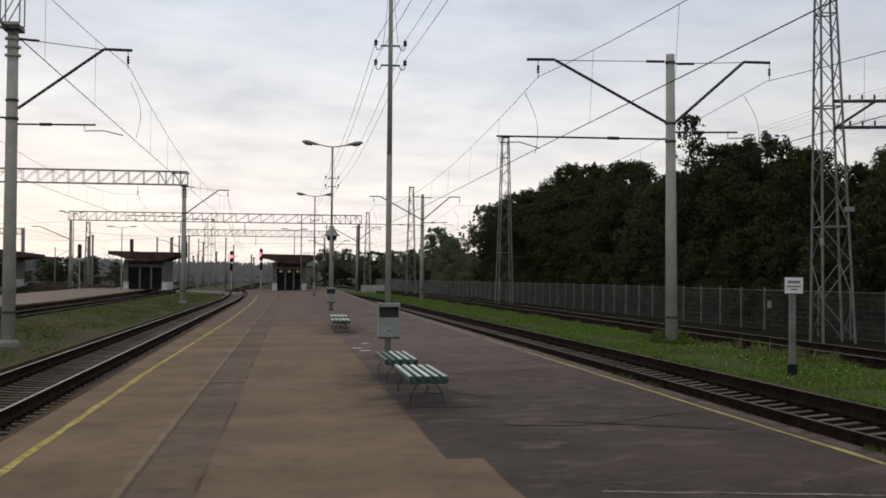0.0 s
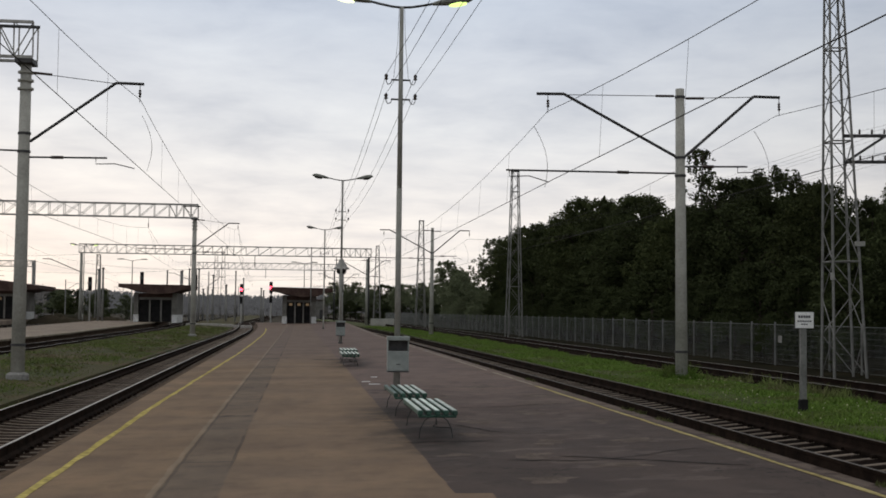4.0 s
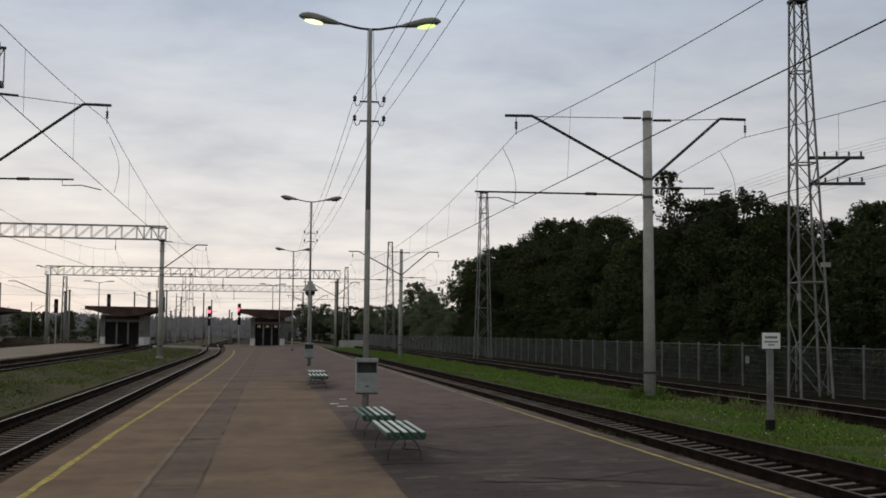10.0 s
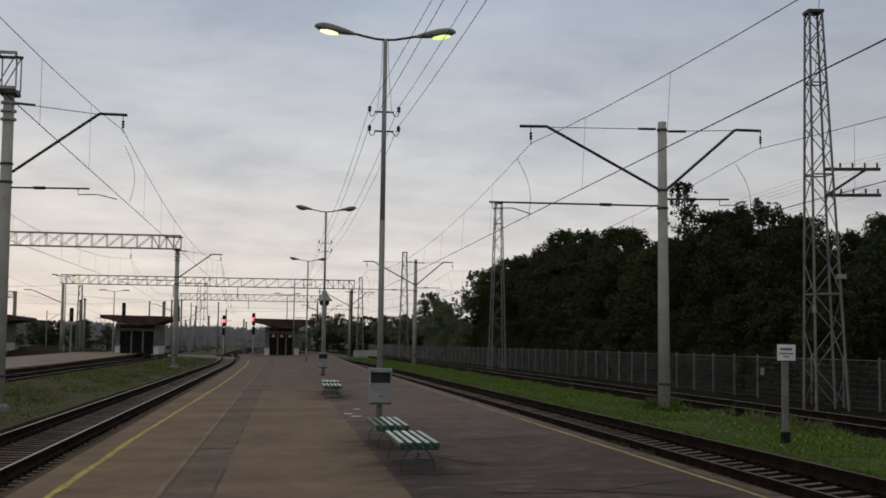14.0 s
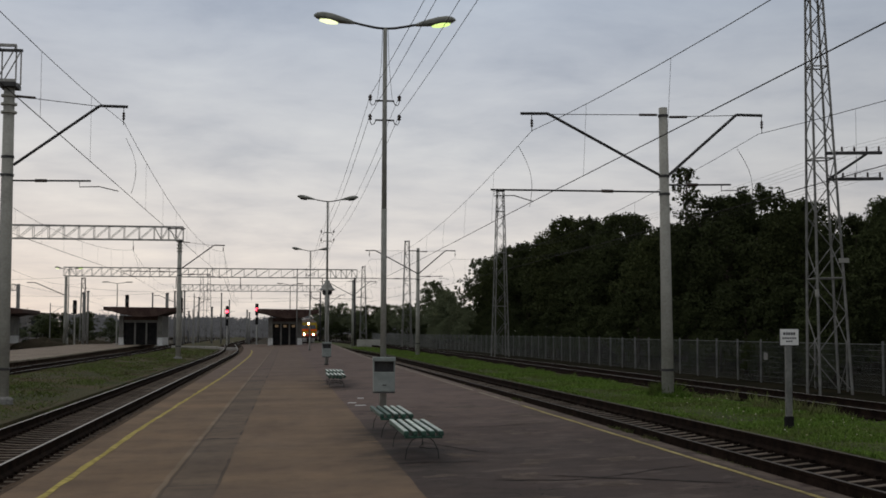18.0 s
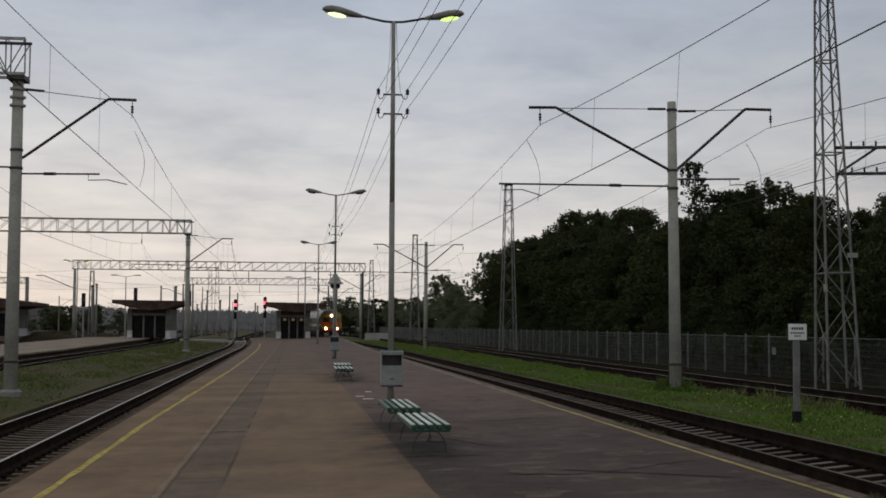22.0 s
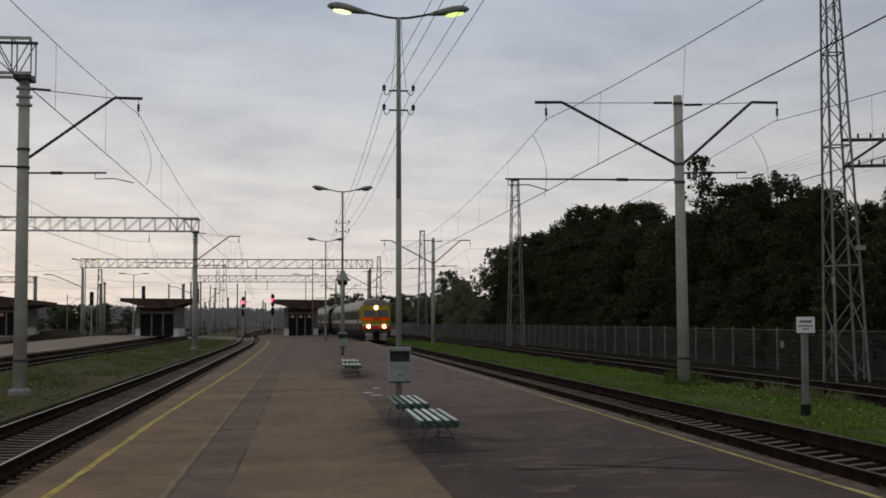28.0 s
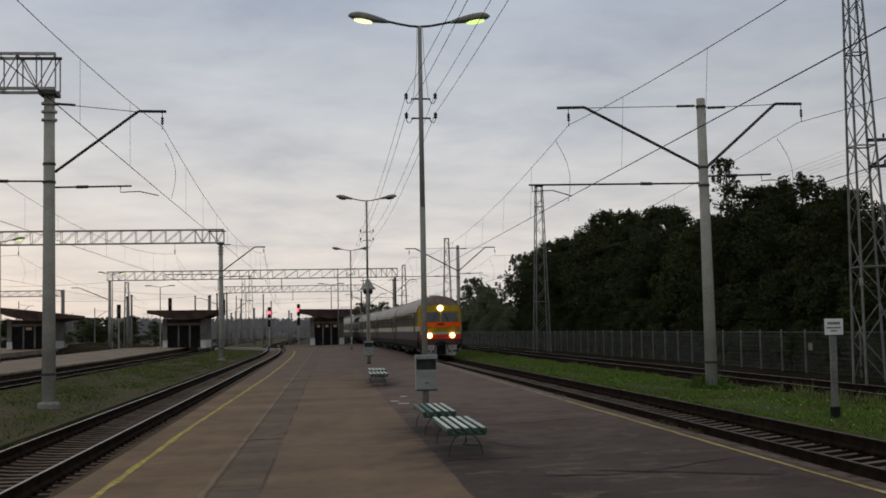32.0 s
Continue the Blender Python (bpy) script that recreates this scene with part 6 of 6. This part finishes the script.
def side_band(name, i0, i1, y0, y1, material, e, label=""):
    for s in (-1, 1):
        bm = bmesh.new()
        a = [bm.verts.new((s * x, y0, z)) for x, z in PROFILE[i0:i1 + 1]]
        b = [bm.verts.new((s * x, y1, z)) for x, z in PROFILE[i0:i1 + 1]]
        for k in range(len(a) - 1):
            bm.faces.new((a[k], a[k + 1], b[k + 1], b[k]) if s < 0 else (a[k], b[k], b[k + 1], a[k + 1]))
        part(name, bm, material, e, label)


def face_band(name, z0, z1, yf, material, e, label="", shrink=1.0, bulge=0.25, x_in=0.0, steps=8):
    """A band across the rounded cab front between two heights."""
    bm = bmesh.new()
    cols_ = []
    for i in range(steps + 1):
        u = -1 + 2 * i / steps
        col = []
        for z in (z0, z1):
            w = prof_x(z) * shrink
            lean = 0.30 * max(0.0, z - 2.1)
            col.append(bm.verts.new((u * w, yf + bulge * u * u + lean, z)))
        cols_.append(col)
    for a, b in zip(cols_, cols_[1:]):
        bm.faces.new((a[0], b[0], b[1], a[1]))
    return part(name, bm, material, e, label, True)


def railcar(front):
    nm = "lead_railcar" if front else "trailer_railcar"
    e = thing(nm, Matrix(), "yellow and orange diesel railcar with three bright headlights" if front else "grey and dull yellow passenger railcar of the train", "train car", "railcars of the train")
    y0, y1 = (1.0 if front else 0.35), CAR - 0.35
    # near-black band holds both the dark underframe and the shadow low on the side
    side_band("skirt", 0, 2, y0, y1, M_DARK, e, "black underframe skirt with the lower shadow painted in")
    side_band("lower_side", 2, 3, y0, y1, M_T_MAROON, e, "dull mauve lower side")
    side_band("waist_stripe", 3, 4, y0, y1, M_T_PALE, e, "pale stripe under the windows")
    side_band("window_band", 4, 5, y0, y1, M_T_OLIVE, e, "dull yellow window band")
    side_band("eaves", 5, 6, y0, y1, M_T_PALE, e)
    bm = bmesh.new()
    arc = [(-x, z) for x, z in PROFILE[6:]] + [(x, z) for x, z in PROFILE[6:-1][::-1]]
    a = [bm.verts.new((x, y0, z)) for x, z in arc]
    b = [bm.verts.new((x, y1, z)) for x, z in arc]
    for k in range(len(arc) - 1):
        bm.faces.new((a[k], a[k + 1], b[k + 1], b[k]))
    roof = part("roof", bm, M_T_ROOF, e, "rounded light grey roof", True)
    for k in range(6):
        yy = y0 + 2.6 + k * 3.7
        part("roof_vent", B(-0.35, 0.35, yy, yy + 0.7, 3.92, 4.12, bev=0.05), M_T_ROOF, roof)
    # windows and doors
    for s in (-1, 1):
        for k in range(11):
            yy = y0 + 3.2 + k * 1.75
            part("window", B(s * 1.45 - 0.03, s * 1.45 + 0.03, yy, yy + 1.2, 2.14, 2.92, bev=0.02), M_GLASS, e)
        for yy in (y0 + 1.5, y1 - 2.2):
            dr = part("door", B(s * 1.46 - 0.03, s * 1.46 + 0.035, yy, yy + 1.2, 1.15, 2.9, bev=0.02), M_T_OLIVE, e, "folding passenger door")
            part("door_glass", B(s * 1.46 - 0.045, s * 1.46 + 0.05, yy + 0.2, yy + 1.0, 2.1, 2.75), M_GLASS, dr)
    # ends and underframe
    bm = bmesh.new()
    ring = [(-x, z) for x, z in PROFILE] + [(x, z) for x, z in PROFILE[:-1][::-1]]
    bm.faces.new([bm.verts.new((x, y1, z)) for x, z in ring])
    part("rear_end", bm, M_T_MAROON, e)
    if not front:
        bm = bmesh.new()
        bm.faces.new([bm.verts.new((x, y0, z)) for x, z in ring][::-1])
        part("front_end", bm, M_T_MAROON, e)
        part("gangway", B(-0.55, 0.55, -0.35, 0.4, 1.1, 3.3, bev=0.05), M_DARK, e, "dark bellows gangway")
    part("underframe", B(-1.25, 1.25, y0 + 0.3, y1 - 0.3, 0.55, 1.0), M_DARK, e, "dark underframe")
    for yy in (3.4, CAR - 6.2):
        bg = part("bogie", B(-1.1, 1.1, yy, yy + 2.9, 0.35, 0.62, bev=0.05), M_DARKSTEEL, e)
        for dy in (0.35, 2.5):
            for s in (-1, 1):
                bm = rod(bmesh.new(), (s * 0.73, yy + dy, 0.47), (s * 0.86, yy + dy, 0.47), 0.45, 0.45, 16)
                part("wheel", bm, M_TYRE, bg)
    for yy in (8.2, 12.8):
        part("equipment_box", B(-1.2, 1.2, yy, yy + 3.4, 0.3, 0.75, bev=0.04), M_DARK, e)
    if front:
        yf = 0.0
        k = 0.90
        face_band("apron", 0.62, 0.86, yf + 0.05, M_DARK, e, "dark apron behind the plough", k)
        bm = bmesh.new()
        vs = [bm.verts.new(p) for p in ((-0.95, 0.06, 0.19), (0.95, 0.06, 0.19), (1.02, 0.02, 0.84), (-1.02, 0.02, 0.84))]
        vb = [bm.verts.new((v.co.x, 0.5, v.co.z)) for v in vs]
        bm.faces.new(vs)
        for q in range(4):
            bm.faces.new((vs[q], vb[q], vb[(q + 1) % 4], vs[(q + 1) % 4]))
        part("snowplough", bm, M_T_APRON, e, "pale grey lower apron")
        part("plough_gap", B(-0.3, 0.3, -0.03, 0.2, 0.22, 1.0, bev=0.03), M_DARK, e, "dark coupler recess in the plough")
        face_band("lower_band", 0.86, 1.22, yf, M_T_MAROON, e, "", k)
        face_band("lamp_band", 1.22, 1.52, yf - 0.03, M_T_RED, e, "red band between the lower headlights", k)
        face_band("pale_strip", 1.52, 1.66, yf, M_T_PALE, e, "pale strip above the lower headlights", k)
        face_band("yellow_band", 1.66, 1.98, yf, M_T_YELLOW, e, "", k)
        face_band("orange_band", 1.98, 2.30, yf - 0.02, M_T_ORANGE, e, "bright orange band below the windscreen", k)
        ws = face_band("windscreen_surround", 2.30, 2.98, yf + 0.02, M_T_YELLOW, e, "", k)
        for u in (-1, 1):
            bm = bmesh.new()
            pts = []
            for x, z in ((0.05, 2.33), (1.14, 2.33), (1.08, 2.94), (0.05, 2.94)):
                xn = u * x
                pts.append(bm.verts.new((xn, yf + 0.25 * (x / 1.5) ** 2 + 0.30 * (z - 2.1) - 0.03, z)))
            bm.faces.new(pts if u > 0 else pts[::-1])
            part("windscreen", bm, M_GLASS, ws, "dark windscreen pane")
            part("wiper", rod(bmesh.new(), (u * 0.5, yf + 0.05, 2.4), (u * 0.25, yf + 0.18, 2.85), 0.015, n=4), M_DARK, ws)
        face_band("brow", 2.98, 3.38, yf, M_T_YELLOW, e, "yellow brow above the windscreen", k)
        face_band("roof_front", 3.38, 3.90, yf, M_T_BROW, e, "sooty brown roof front", k)
        part("number_bar", B(-0.2, 0.2, -0.03, 0.06, 2.13, 2.22), M_DARK, e)
        # cab cheeks join the front to the sides
        for s in (-1, 1):
            for z0, z1, mt in ((0.62, 1.36, M_T_MAROON), (1.36, 1.74, M_T_MAROON), (1.74, 2.05, M_T_PALE), (2.05, 2.85, M_T_YELLOW), (2.85, 3.42, M_T_YELLOW), (3.42, 3.58, M_T_ROOF)):
                bm = bmesh.new()
                vv = []
                for z in (z0, z1):
                    w = prof_x(z)
                    lean = 0.30 * max(0.0, z - 2.1)
                    vv.append((bm.verts.new((s * w * k, yf + 0.25 + lean, z)), bm.verts.new((s * w, 1.02, z))))
                f = (vv[0][0], vv[0][1], vv[1][1], vv[1][0])
                bm.faces.new(f if s < 0 else f[::-1])
                part("cab_side", bm, mt, e)
            part("side_window", B(s * 1.42 - 0.02, s * 1.42 + 0.04, 0.75, 1.35, 2.25, 2.85), M_GLASS, e)
        bm = bmesh.new()
        n = 9
        r0 = [bm.verts.new((-1 + 2 * i / n and (-1 + 2 * i / n) * prof_x(3.8) * k * 1.0, 0.77 - 0.02, 3.90 - 0.30 * abs(-1 + 2 * i / n))) for i in range(n + 1)]
        r1 = [bm.verts.new(((-1 + 2 * i / n) * 1.45, 1.02, 4.0 - 0.86 * abs(-1 + 2 * i / n) ** 2.6)) for i in range(n + 1)]
        for i in range(n):
            bm.faces.new((r0[i], r0[i + 1], r1[i + 1], r1[i]))
        part("roof_lip", bm, M_T_BROW, e, "", True)
        for x, z, r in ((-0.73, 1.45, 0.105), (0.73, 1.45, 0.105), (0.0, 3.20, 0.125)):
            yy = yf + 0.25 * (x / 1.5) ** 2 + 0.30 * max(0, z - 2.1)
            hl = part("headlight", rod(bmesh.new(), (x, yy - 0.10, z), (x, yy + 0.12, z), r + 0.075, n=16), M_HEADGLARE, e, "round headlight body, glowing to imitate glare round the lens")
            part("headlight_lens", rod(bmesh.new(), (x, yy - 0.13, z), (x, yy - 0.101, z), r, n=16), M_HEAD, hl, "dazzling warm headlight lens")
        part("coupler", B(-0.22, 0.22, -0.45, 0.3, 0.75, 1.1, bev=0.06), M_DARK, e, "black automatic coupler")
        for s in (-1, 1):
            part("hose", tube(bmesh.new(), [(s * 0.35, -0.1, 1.0), (s * 0.42, -0.2, 0.6), (s * 0.5, -0.15, 0.4), (s * 0.6, 0, 0.5)], 0.03, 6), M_DARK, e)
            part("step", B(s * 0.95 - 0.2, s * 0.95 + 0.2, -0.06, 0.3, 0.42, 0.5), M_DARK, e)
    return e


CARS = [railcar(True)]
second = railcar(False)
CARS.append(second)
for _ in range(4):
    CARS.append(copy_thing(second, Matrix()))

# how far along the track the train's front stands
RUN = [(0, 378), (4, 340), (8, 302), (12, 264.5), (14, 246), (16, 227.5), (17, 218), (18, 208.5), (19, 199.3), (20, 190.2), (21, 181), (22, 171.8), (23, 162.6), (24, 153.4),
       (25, 144.3), (26, 135.2), (27, 126.2), (28, 117.2), (29, 108), (30, 98.8), (31, 89.6), (32, 80.5)]


def on_track(d):
    return AX_R + bend_r(d)


def motions():
    for i, car in enumerate(CARS):
        rows = []
        for t, d in RUN:
            ya = d + i * CAR
            yb = ya + CAR
            xa, xb = on_track(ya), on_track(yb)
            rows.append((t, pose(xa, ya, top_r(ya), 0, 0, math.degrees(-math.atan2(xb - xa, yb - ya)))))
        walk(car, rows)


motions()
